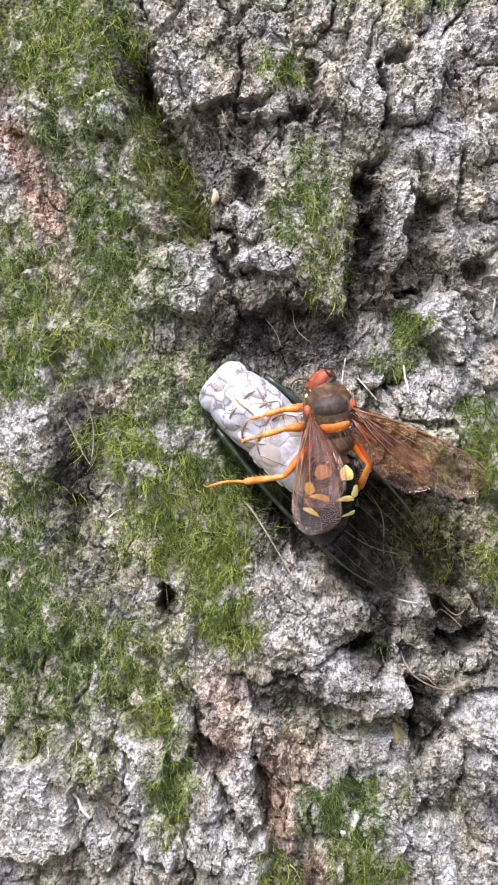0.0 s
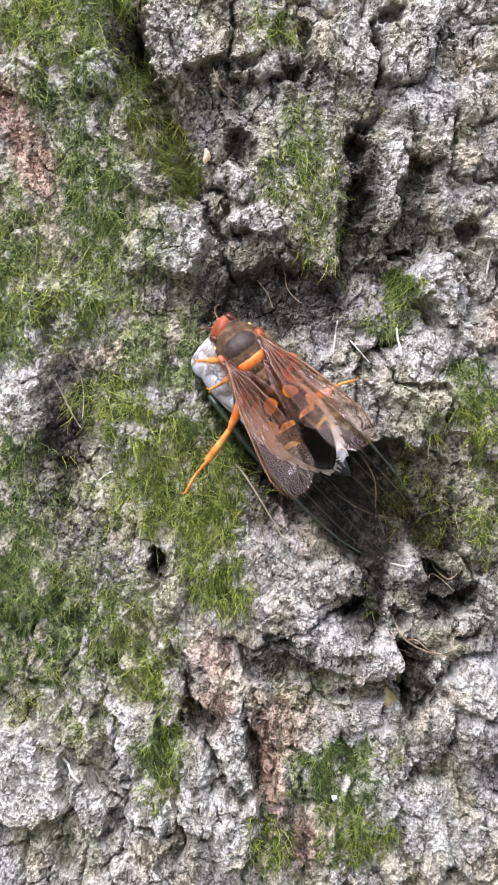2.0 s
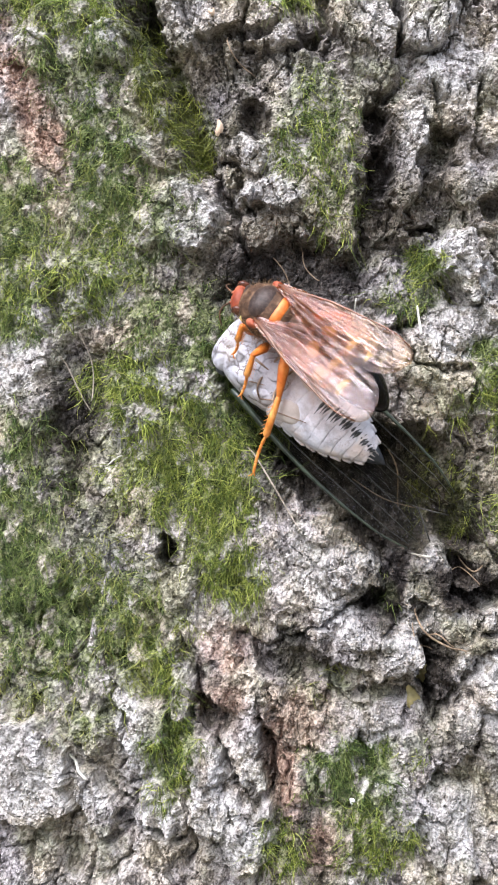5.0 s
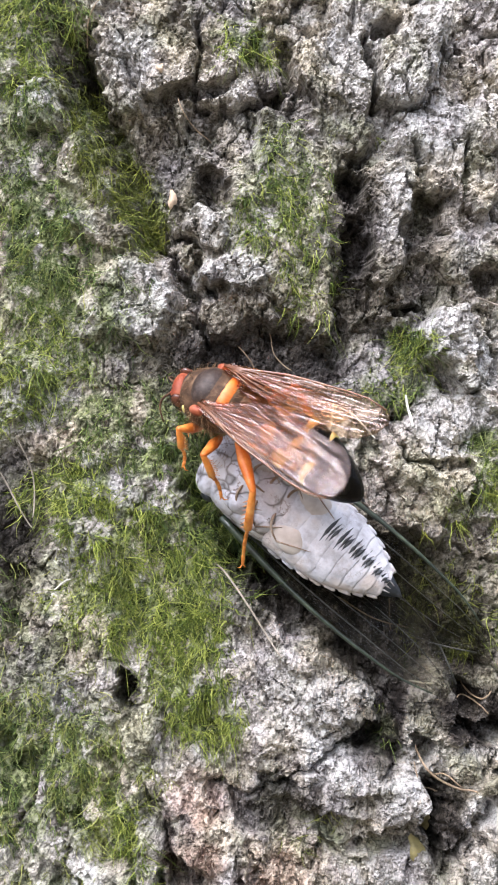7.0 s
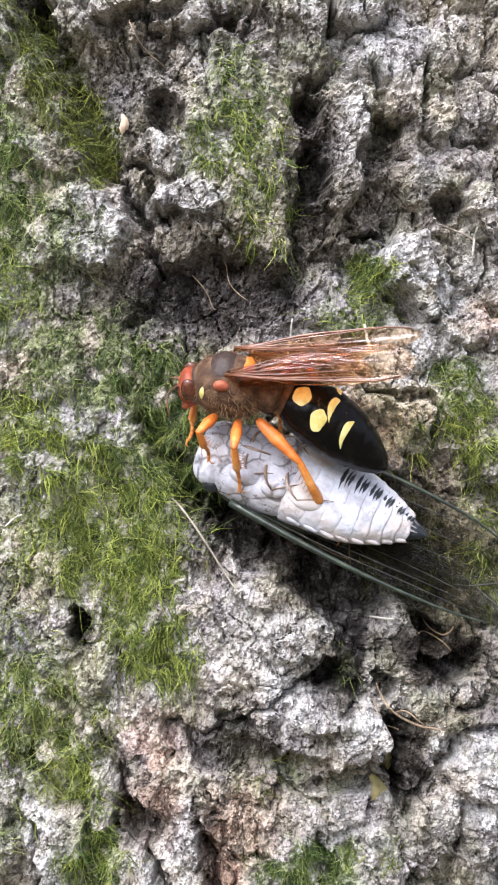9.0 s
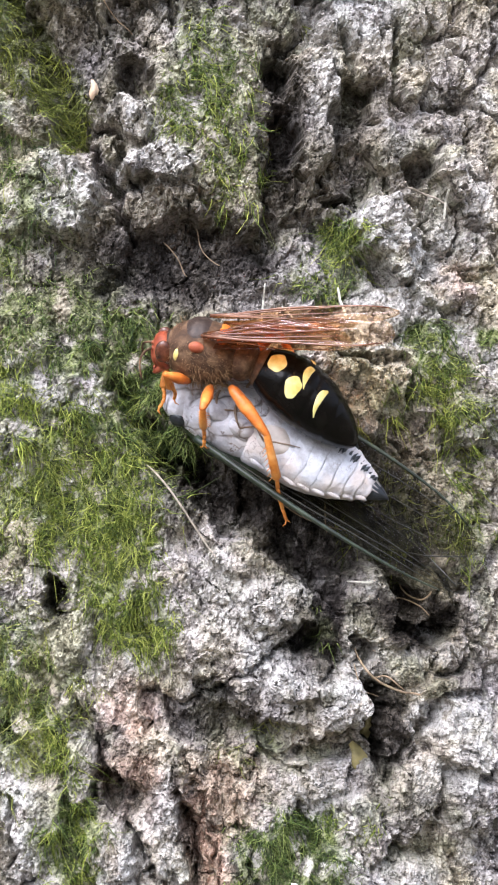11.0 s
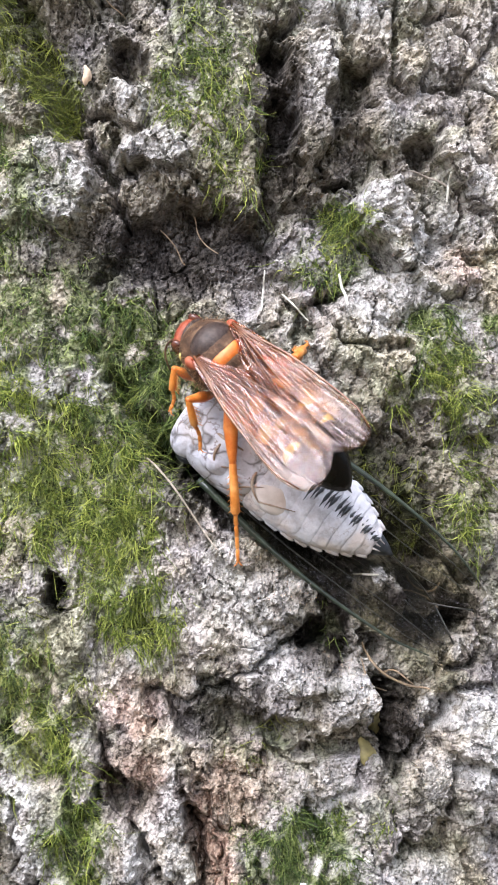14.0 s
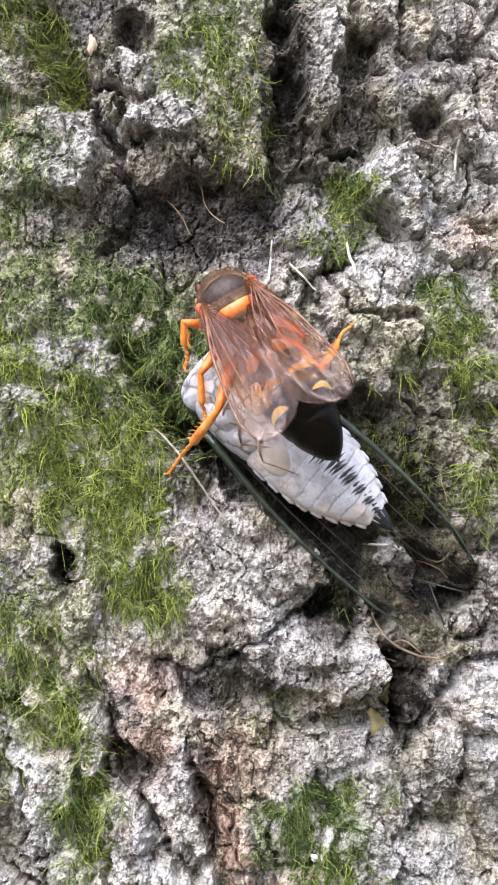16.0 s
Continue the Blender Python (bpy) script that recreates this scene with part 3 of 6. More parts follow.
patch(PALE, 36.8, 23.6, 1.8, 2.8, 0, 0.7)
patch(PALE, 25.1, 17.7, 2.4, 3.1, 0, 0.7)
patch(PALE, 14.3, 12.6, 2.2, 2.2, 0, 0.7)
patch(PALE, 12.7, -22.2, 4.3, 2.7, 0, 0.7)
patch(PALE, 20.6, -33.0, 3.7, 3.1, 0, 0.7)
patch(PALE, 35.3, -37.4, 2.1, 2.7, 0, 0.7)
patch(PALE, -16.0, -43.8, 2.7, 2.1, 0, 0.7)
patch(PALE, 28.5, 12.9, 2.4, 2.4, 0, 0.7)
patch(PALE, 28.2, 27.0, 2.1, 2.2, 0, 0.7)
patch(RUST, 4.2, -48.5, 1.6, 5.8, 0, 0.75)
patch(RUST, -3.2, -40.1, 2.2, 1.8, 0, 0.75)
patch(RUST, -3.7, -33.9, 2.2, 3.1, 0, 0.75)
patch(RUST, 5.7, -40.6, 1.5, 1.5, 0, 0.75)
patch(RUST, 33.9, 11.9, 3.1, 2.4, 0, 0.75)
# mossy places: centre, half width, half height, turn, cover, kind of moss
MOSSY = []


def mossy(cu, cw, ru, rw, turn, much, sort):
    patch(MOSS, cu, cw, ru, rw, turn, much, 0.6)
    MOSSY.append((cu, cw, ru, rw, turn, much, sort))


mossy(-26.5, 55.1, 9.2, 6.8, 0, 0.9, 'bright')
mossy(-19.7, 30.7, 5.0, 8.8, 10, 1, 'deep')
mossy(-13.3, 42.7, 2.6, 8.8, 25, 1, 'olive')
mossy(-8.1, 33.9, 2.1, 4.8, 20, 0.9, 'olive')
mossy(-32.5, 23.5, 4.8, 7.2, 0, 0.9, 'deep')
mossy(7.9, 34.7, 5.0, 7.6, 0, 0.5, 'bright')
mossy(3.9, 52.7, 3.4, 2.2, 0, 0.8, 'bright')
mossy(-18.1, 1.5, 6.0, 3.8, 10, 1, 'bright')
mossy(-25.7, -29.3, 11.2, 8.0, 0, 0.9, 'deep')
mossy(-30.5, -10.9, 4.8, 8.8, 0, 0.8, 'deep')
mossy(-12.1, -32.9, 5.6, 4.8, 0, 0.5, 'yellow')
mossy(-10.9, -47.7, 3.4, 6.0, 0, 0.8, 'bright')
mossy(12.7, -51.7, 6.4, 4.8, -20, 0.9, 'deep')
mossy(32.3, 3.1, 3.4, 2.6, 0, 1, 'deep')
mossy(-23.3, -43.3, 4.8, 3.2, 0, 0.6, 'yellow')
mossy(-32.1, -22.1, 5.6, 6.4, 0, 1, 'deep')
mossy(9.5, -38.2, 3.8, 2.4, -10, 0.6, 'yellow')
mossy(-31.3, 11.5, 4.8, 4.8, 0, 0.8, 'deep')
mossy(3.9, -59.7, 3.2, 4.0, 0, 0.8, 'bright')
mossy(15.9, -59.7, 5.6, 4.0, 0, 0.7, 'bright')
mossy(26.3, 61.8, 4.8, 2.0, 0, 0.6, 'yellow')
mossy(33.5, -16.5, 3.6, 4.8, 0, 0.6, 'bright')
mossy(-15.3, 21.1, 7.2, 7.2, 0, 0.6, 'deep')
mossy(-22.5, 44.3, 7.2, 5.6, 0, 0.6, 'deep')
mossy(-3.3, -3.7, 4.8, 3.2, 0, 0.7, 'deep')
mossy(-30.5, -38.9, 4.8, 4.8, 0, 0.6, 'yellow')
mossy(-19.3, -25.3, 7.2, 4.8, 0, 0.6, 'yellow')
mossy(29.5, -1.3, 4.8, 2.4, 0, 0.5, 'bright')
mossy(11.1, 25.1, 3.2, 4.8, 0, 0.5, 'bright')
mossy(-25.7, 14.7, 8.8, 4.8, 0, 0.55, 'bright')
mossy(-32.1, 60.3, 4.8, 3.2, 0, 0.6, 'deep')
mossy(-16.9, -40.5, 3.2, 2.4, 0, 0.5, 'yellow')
mossy(20.7, -46.9, 3.2, 2.4, 0, 0.5, 'bright')
mossy(-17.7, 57.9, 3.2, 4.8, 0, 0.8, 'deep')
mossy(15.9, 41.1, 3.2, 1.6, 0, 0.4, 'yellow')
mossy(34.3, -6.1, 3.2, 4.0, 0, 0.4, 'bright')
mossy(-20.9, 18.7, 4.8, 3.2, 0, 0.6, 'bright')
mossy(21.9, 16.0, 2.2, 3.7, 0, 0.8, 'bright')
mossy(18.6, 12.9, 2.4, 1.8, 0, 0.6, 'bright')
mossy(31.0, 5.4, 2.6, 1.5, 0, 1, 'deep')
mossy(37.8, 5.3, 2.4, 1.0, 0, 1, 'deep')
mossy(32.0, 2.2, 2.2, 3.1, 0, 0.7, 'bright')
mossy(-3.8, 5.8, 8.5, 4.6, 0, 0.9, 'deep')
mossy(5.0, 1.0, 3.7, 6.1, 0, 1, 'deep')
mossy(-8.1, -3.1, 8.5, 3.7, 0, 0.8, 'bright')
mossy(-0.5, 0.6, 3.7, 3.7, 0, 1, 'deep')
mossy(0.2, -6.1, 4.3, 3.7, 0, 1, 'deep')
mossy(-8.0, -11.0, 9.2, 5.2, 0, 1, 'bright')
mossy(-4.7, -17.4, 3.5, 7.9, 0, 1, 'bright')
mossy(-2.1, -23.7, 3.4, 3.7, 0, 0.8, 'bright')
mossy(34.6, -4.6, 2.4, 4.9, 0, 0.5, 'bright')
mossy(-10.3, -46.3, 2.7, 4.3, 0, 1, 'deep')
mossy(13.9, -50.0, 4.3, 3.4, 0, 1, 'deep')
mossy(17.3, -26.7, 1.5, 2.4, 0, 0.7, 'deep')
mossy(26.7, -14.5, 2.1, 5.6, 0, 0.8, 'olive')
mossy(-12.5, 39.5, 1.6, 10.5, 20, 1, 'olive')
mossy(-9.2, 32.5, 1.3, 4.0, 15, 1, 'bright')
mossy(-24.0, 24.0, 8.0, 10.0, 0, 0.5, 'yellow')
mossy(-22.0, -14.0, 9.0, 8.0, 0, 0.5, 'yellow')
mossy(-10.0, 10.5, 8.0, 4.0, 0, 0.7, 'deep')
mossy(-17.5, -32.0, 3.0, 8.0, 8, 0.8, 'yellow')
mossy(-12.8, -35.5, 2.0, 5.0, 8, 0.8, 'bright')
mossy(22.0, -12.0, 2.2, 6.5, 0, 0.7, 'olive')
mossy(8.0, 33.0, 4.2, 6.5, 0, 0.6, 'deep')
mossy(21.0, 14.0, 3.0, 4.0, 0, 0.7, 'deep')

# flakes of dead bark that peel in steps, broken into chips and grit
flat = 1 - 0.45 * np.clip(MOSS, 0, 1)
QU = U + 0.5 * fbm(U / 3.0, W / 3.0, 3, 101, 0.6) + 0.12 * fbm(U / 0.6, W / 0.6, 2, 103)
QW = W + 0.5 * fbm(U / 3.0, W / 3.0, 3, 105, 0.6) + 0.12 * fbm(U / 0.6, W / 0.6, 2, 107)
for size, high, seed in ((6.5, 0.34, 33), (3.0, 0.20, 36)):
    layer = 3.2 * fbm(U / size, W / (1.9 * size), 5, seed, 0.6)
    H += flat * high * (np.floor(layer) + smooth(0.86, 1.0, layer - np.floor(layer)))
for wide, tall, step_up, lean, seed in ((2.5, 4.4, 0.85, 0.14, 43), (1.15, 1.6, 0.24, 0.18, 51), (0.55, 0.65, 0.12, 0.14, 55)):
    f1, f2, rnd, ox, oy = cells(QU / wide + seed, QW / tall, seed)
    gap = (0.2 + 1.1 * (rnd > 0.65)) * step_up * (1 - smooth(0.0, 0.09, f2 - f1))
    H += flat * (step_up * (rnd - 0.5) + lean * (ox * np.sin(rnd * 40) + oy * np.cos(rnd * 57)) - gap)
H += 0.08 * gnoise(U / 0.36, W / 0.36, 71) + 0.08 * np.abs(fbm(QU / 1.6, QW / 2.6, 3, 45, 0.6))

# light grey crusts of lichen that sit on the scales, and moss growing in a broken film
PALE[:] = np.clip(PALE + 0.5 * smooth(0.15, 0.75, fbm(U / 7, W / 7, 4, 91, 0.6)) - 0.9 * DAMP_SHADE - 0.8 * RUST, 0, 1)
MOSS[:] = np.clip(1.3 * MOSS * smooth(-0.65, 0.10, fbm(U / 2.6, W / 3.0, 3, 95, 0.6)) + 0.22 * smooth(0.35, 0.9, fbm(U / 9, W / 9, 3, 98)), 0, 1)

MOSS *= (1 - 0.85 * RUST) * (1 - 0.6 * DAMP_SHADE)
R3 = RADIUS + H
R3[-1], W[-1] = 0.5, W[-2] + 4  # the trunk is closed at its top
top = np.stack([R3 * np.sin(U / RADIUS), RADIUS - R3 * np.cos(U / RADIUS), W], -1) / 1000
rows, cols = U.shape
index = np.arange(rows * cols).reshape(rows, cols)
quads = np.stack([index[:-1, :-1], index[:-1, 1:], index[1:, 1:], index[1:, :-1]], -1).reshape(-1, 4)
trunk_mesh = bpy.data.meshes.new("tree_trunk")
trunk_mesh.vertices.add(rows * cols)
trunk_mesh.vertices.foreach_set("co", top.ravel())
trunk_mesh.loops.add(quads.size)
trunk_mesh.loops.foreach_set("vertex_index", quads.ravel().astype(np.int32))
trunk_mesh.polygons.add(len(quads))
trunk_mesh.polygons.foreach_set("loop_start", np.arange(0, quads.size, 4, dtype=np.int32))
trunk_mesh.polygons.foreach_set("use_smooth", np.zeros(len(quads), dtype=bool))
trunk_mesh.update(calc_edges=True)
for name, layer in (("damp_shade", DAMP_SHADE), ("pale", PALE), ("rust", RUST), ("moss", MOSS)):
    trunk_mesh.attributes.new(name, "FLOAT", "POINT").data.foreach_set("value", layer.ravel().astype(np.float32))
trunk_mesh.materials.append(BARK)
trunk = tagged(new("tree_trunk", trunk_mesh), "furrowed grey-brown tree bark with pale lichen and moss", "tree trunk", kind="structure")
trunk.location.z = 1.0


def on_bark(u, w, out=0.0):
    """The place on the bark at u, w (mm), lifted by out (mm)."""
    i, j = np.clip(np.searchsorted(ws, w), 1, rows - 2), np.clip(np.searchsorted(us, u), 1, cols - 2)
    p = top[i, j]
    return np.stack([p[..., 0], p[..., 1] - np.asarray(out) / 1000, p[..., 2] + 1.0], -1)

# ---- moss: drooping threads rooted on the bark ----
def moss_material(name, dark, mid, light):
    m, n, l, p = material(name)
    g = n.new("ShaderNodeNewGeometry")
    c = ramp(n, l, g.outputs["Random Per Island"], (0.0, dark), (0.45, mid), (1.0, light))
    c = mix(n, l, ramp(n, l, noise_node(n, l, 260, 3), (0.4, 0.0), (0.75, 0.4)), c, dark)
    l.new(c, p.inputs["Base Color"])
    p.inputs["Roughness"].default_value = 0.6
    p.inputs["Specular IOR Level"].default_value = 0.35
    p.inputs["Subsurface Weight"].default_value = 0.0
    return m


MOSS_SORTS = {
    "bright": (moss_material("moss_bright", (0.030, 0.052, 0.008), (0.150, 0.205, 0.022), (0.46, 0.50, 0.11)), 1.7, 33.0, "bright green thready moss drooping over the bark"),
    "deep": (moss_material("moss_deep", (0.018, 0.036, 0.009), (0.080, 0.130, 0.024), (0.33, 0.39, 0.11)), 1.35, 26.0, "deep green matted moss on the bark"),
    "olive": (moss_material("moss_olive", (0.030, 0.038, 0.007), (0.11, 0.130, 0.018), (0.30, 0.33, 0.05)), 1.9, 30.0, "dark olive moss lining a furrow of the bark"),
    "yellow": (moss_material("moss_yellow", (0.08, 0.10, 0.02), (0.22, 0.25, 0.05), (0.44, 0.45, 0.14)), 1.6, 11.0, "thin yellow-green moss between scales of bark"),
}


def threads(name, root, way, bend, length, thick, mat, rng, curl=0.0):
    """Many tapered three-sided threads in one mesh. root, way, bend: n x 3; length, thick: n (metres)."""
    n, steps = len(root), 5
    side = np.cross(way, rng.normal(size=(n, 3)))
    side /= np.linalg.norm(side, axis=1, keepdims=True) + 1e-9
    over = np.cross(way, side)
    rings = []
    turn = rng.random((n, 1)) * 6.3
    for k in range(steps):
        s = k / (steps - 1)
        centre = root + length[:, None] * (s * way + s * s * bend + curl * s * (np.sin(4.5 * s + turn) * side + np.cos(4.5 * s + turn) * over))
        r = thick * (1 - 0.85 * s)
        for a in range(3):
            ang = a * 2 * np.pi / 3
            rings.append(centre + (r[:, None] * (math.cos(ang) * side + math.sin(ang) * over)))
    co = np.stack(rings, 1)
    base = np.arange(n)[:, None] * (steps * 3)
    faces = []
    for k in range(steps - 1):
        for a in range(3):
            b = (a + 1) % 3
            faces.append(base + np.array([[k * 3 + a, k * 3 + b, k * 3 + 3 + b, k * 3 + 3 + a]]))
    faces = np.stack(faces, 1).reshape(-1, 4)
    me = bpy.data.meshes.new(name)
    me.vertices.add(n * steps * 3)
    me.vertices.foreach_set("co", co.reshape(-1))
    me.loops.add(faces.size)
    me.loops.foreach_set("vertex_index", faces.ravel().astype(np.int32))
    me.polygons.add(len(faces))
    me.polygons.foreach_set("loop_start", np.arange(0, faces.size, 4, dtype=np.int32))
    me.polygons.foreach_set("use_smooth", np.ones(len(faces), dtype=bool))
    me.update(calc_edges=True)
    me.materials.append(mat)
    return new(name, me)


def moss_patch(cu, cw, ru, rw, turn, much, sort, seed):
    mat, long, dense, label = MOSS_SORTS[sort]
    rng = np.random.default_rng(seed)
    # tufts, each of a dozen threads that lean the same way
    n = int(0.30 * dense * much * math.pi * ru * rw)
    r, a = np.sqrt(rng.random(n)) * 1.25, rng.random(n) * 2 * np.pi
    c, s = math.cos(radians(turn)), math.sin(radians(turn))
    u = cu + ru * r * np.cos(a) * c - rw * r * np.sin(a) * s
    w = cw + ru * r * np.cos(a) * s + rw * r * np.sin(a) * c
    i, j = np.clip(np.searchsorted(ws, w), 1, rows - 2), np.clip(np.searchsorted(us, u), 1, cols - 2)
    keep = rng.random(n) < np.minimum(1, 1.3 * MOSS[i, j]) * (0.04 + 0.96 * smooth(-0.15, 0.25, fbm(u / 1.9, w / 2.4, 3, 131, 0.6)))
    u, w = u[keep], w[keep]
    each = 8
    m = len(u)
    comb = 0.8 * gnoise(u / 4.0, w / 4.0, 141)
    lean = np.stack([0.6 * comb + 0.35 * rng.normal(size=m), -0.55 + 0.2 * rng.normal(size=m), -0.55 + 0.35 * rng.normal(size=m)], 1)
    fall = np.stack([0.5 * rng.normal(size=m), 0.25 + 0.2 * rng.normal(size=m), -0.5 + 0.4 * rng.normal(size=m)], 1)
    u, w, lean, fall = np.repeat(u, each), np.repeat(w, each), np.repeat(lean, each, 0), np.repeat(fall, each, 0)
    n = len(u)
    u, w = u + 0.5 * rng.normal(size=n), w + 0.5 * rng.normal(size=n)
    way = lean + 0.32 * rng.normal(size=(n, 3))
    way /= np.linalg.norm(way, axis=1, keepdims=True)
    bend = fall + 0.75 * rng.normal(size=(n, 3))
    length = long / 1000 * (0.30 + 0.75 * rng.random(n) ** 1.4)
    thick = (0.055 + 0.065 * rng.random(n)) / 1000
    ob = threads("moss_patch", on_bark(u, w, -0.3), way, bend, length, thick, mat, rng, 0.33)
    tagged(ob, label, "moss", kind="stuff")


for k, spot in enumerate(MOSSY):
    moss_patch(*spot, 500 + k)

# ---- shaping helpers; the insects are built in mm and scaled to metres ----
MM = 0.001


def part(name, bm, mat, parent=None, label=""):
    """Links a bmesh, made in mm, as one mesh object under a thing or a part."""
    bmesh.ops.recalc_face_normals(bm, faces=bm.faces)
    me = bpy.data.meshes.new(name)
    bmesh.ops.scale(bm, vec=(MM, MM, MM), verts=bm.verts)
    for f in bm.faces:
        f.smooth = True
    bm.to_mesh(me)
    bm.free()
    me.materials.append(mat)
    ob = new(name, me)
    ob.parent = parent
    return tagged(ob, label)


def loft(rings, sides=24, bm=None):
    """A closed skin over rings (x, y, z, half width, half height) set across the x axis."""
    bm = bm or bmesh.new()
    loops = []
    for x, y, z, ry, rz in rings:
        loops.append([bm.verts.new((x, y + ry * math.cos(a), z + rz * math.sin(a))) for a in (2 * math.pi * k / sides for k in range(sides))])
    for p, q in zip(loops, loops[1:]):
        for k in range(sides):
            bm.faces.new((p[k], p[(k + 1) % sides], q[(k + 1) % sides], q[k]))
    bm.faces.new(loops[0])
    bm.faces.new(loops[-1][::-1])
    return bm


def egg(cx, cy, cz, rx, ry, rz, steps=14, sides=24, bm=None, front=1.0):
    """A rounded body; front under 1 blunts its forward end."""
    rings = []
    for k in range(steps + 1):
        a = math.pi * (0.03 + 0.94 * k / steps)
        x = -math.cos(a)
        s = math.sin(a) ** (front if x > 0 else 1.0)
        rings.append((cx + rx * x, cy, cz, ry * s, rz * s))
    return loft(rings, sides, bm)


def tube(points, radii, sides=10, bm=None):
    """A round tube through points (mm)."""
    bm = bm or bmesh.new()
    pts = [Vector(p) for p in points]
    loops, last = [], Vector((0.3, 0.2, 1))
    for k, p in enumerate(pts):
        d = (pts[min(k + 1, len(pts) - 1)] - pts[max(k - 1, 0)]).normalized()
        s = last - d * last.dot(d)
        if s.length < 1e-4:
            s = d.orthogonal()
        s.normalize()
        last, t = s, d.cross(s)
        r = radii[k] if isinstance(radii, (list, tuple)) else radii
        loops.append([bm.verts.new(p + r * (math.cos(a) * s + math.sin(a) * t)) for a in (2 * math.pi * i / sides for i in range(sides))])
    for p, q in zip(loops, loops[1:]):
        for i in range(sides):
            bm.faces.new((p[i], p[(i + 1) % sides], q[(i + 1) % sides], q[i]))
    bm.faces.new(loops[0][::-1])
    bm.faces.new(loops[-1])
    return bm


def bent(a, b, c, n=8):
    """Points on a curve from a by way of b to c."""
    a, b, c = Vector(a), Vector(b), Vector(c)
    return [(1 - t) ** 2 * a + 2 * t * (1 - t) * b + t * t * c for t in (k / n for k in range(n + 1))]


def shell_mat(name, dark, mid, light, scale, rough, coat=0.0, relief=0.00006, spec=0.5):
    m, n, l, p = material(name)
    f = noise_node(n, l, scale, 5, 0.6)
    l.new(ramp(n, l, f, (0.3, dark), (0.5, mid), (0.72, light)), p.inputs["Base Color"])
    p.inputs["Roughness"].default_value = rough
    p.inputs["Coat Weight"].default_value = coat
    p.inputs["Coat Roughness"].default_value = 0.15
    p.inputs["Specular IOR Level"].default_value = spec
    bump(n, l, p, noise_node(n, l, scale * 5, 3), 0.5, relief)
    return m


RUSTY = shell_mat("rust_red_shell", (0.10, 0.020, 0.010), (0.25, 0.052, 0.022), (0.42, 0.14, 0.07), 500, 0.5, spec=0.3)
ORANGE = shell_mat("orange_shell", (0.38, 0.080, 0.012), (0.60, 0.16, 0.02), (0.74, 0.28, 0.06), 600, 0.42)
AMBER = shell_mat("amber_leg", (0.44, 0.13, 0.020), (0.66, 0.23, 0.035), (0.80, 0.38, 0.11), 600, 0.45)
BROWN = shell_mat("brown_velvet", (0.03, 0.017, 0.010), (0.085, 0.046, 0.025), (0.20, 0.125, 0.07), 900, 0.7, relief=0.00015, spec=0.25)
SCUTUM = shell_mat("dark_brown_disc", (0.02, 0.012, 0.010), (0.045, 0.029, 0.022), (0.085, 0.06, 0.048), 1800, 0.45, relief=0.0001, spec=0.35)
GOLDFUR = shell_mat("golden_fur", (0.10, 0.055, 0.025), (0.24, 0.14, 0.06), (0.42, 0.28, 0.13), 900, 0.6)
BLACK = shell_mat("black_shell", (0.002, 0.002, 0.002), (0.004, 0.0035, 0.003), (0.007, 0.006, 0.005), 500, 0.22, spec=0.14)
YELLOW = shell_mat("pale_yellow_mark", (0.62, 0.52, 0.12), (0.80, 0.71, 0.26), (0.88, 0.80, 0.40), 800, 0.4)
DARKEYE = shell_mat("dark_eye", (0.030, 0.010, 0.006), (0.085, 0.026, 0.013), (0.16, 0.055, 0.028), 1500, 0.25, coat=0.3)


def belly_material():
    """Chalky bluish white wax with cream stains and a few fine dark hairs."""
    m, n, l, p = material("waxy_belly")
    c = ramp(n, l, noise_node(n, l, 520, 5, 0.65), (0.32, (0.36, 0.36, 0.39)), (0.43, (0.52, 0.53, 0.58)), (0.56, (0.62, 0.635, 0.69)), (0.7, (0.70, 0.70, 0.72)))
    shade = ramp(n, l, noise_node(n, l, 230, 5, 0.7), (0.36, 1.0), (0.48, 0.0))
    c = mix(n, l, calc(n, l, "MULTIPLY", shade, 0.55), c, (0.30, 0.29, 0.31))
    cream = calc(n, l, "MULTIPLY", ramp(n, l, noise_node(n, l, 170, 4), (0.48, 0.0), (0.60, 1.0)), 0.6)
    c = mix(n, l, cream, c, (0.62, 0.52, 0.44))
    thin = calc(n, l, "ABSOLUTE", calc(n, l, "SUBTRACT", noise_node(n, l, 600, 4, 0.6), 0.5), 0)
    scribble = calc(n, l, "MULTIPLY", ramp(n, l, thin, (0.0, 0.7), (0.016, 0.0)), ramp(n, l, noise_node(n, l, 300, 2), (0.5, 0.0), (0.58, 1.0)))
    c = mix(n, l, scribble, c, (0.16, 0.12, 0.11))
    l.new(c, p.inputs["Base Color"])
    p.inputs["Roughness"].default_value = 0.75
    bump(n, l, p, calc(n, l, "ADD", calc(n, l, "MULTIPLY", noise_node(n, l, 1500, 3), 0.5), calc(n, l, "MULTIPLY", noise_node(n, l, 420, 4), 0.5)), 0.7, 0.0004)
    return m


STREAKED = belly_material()


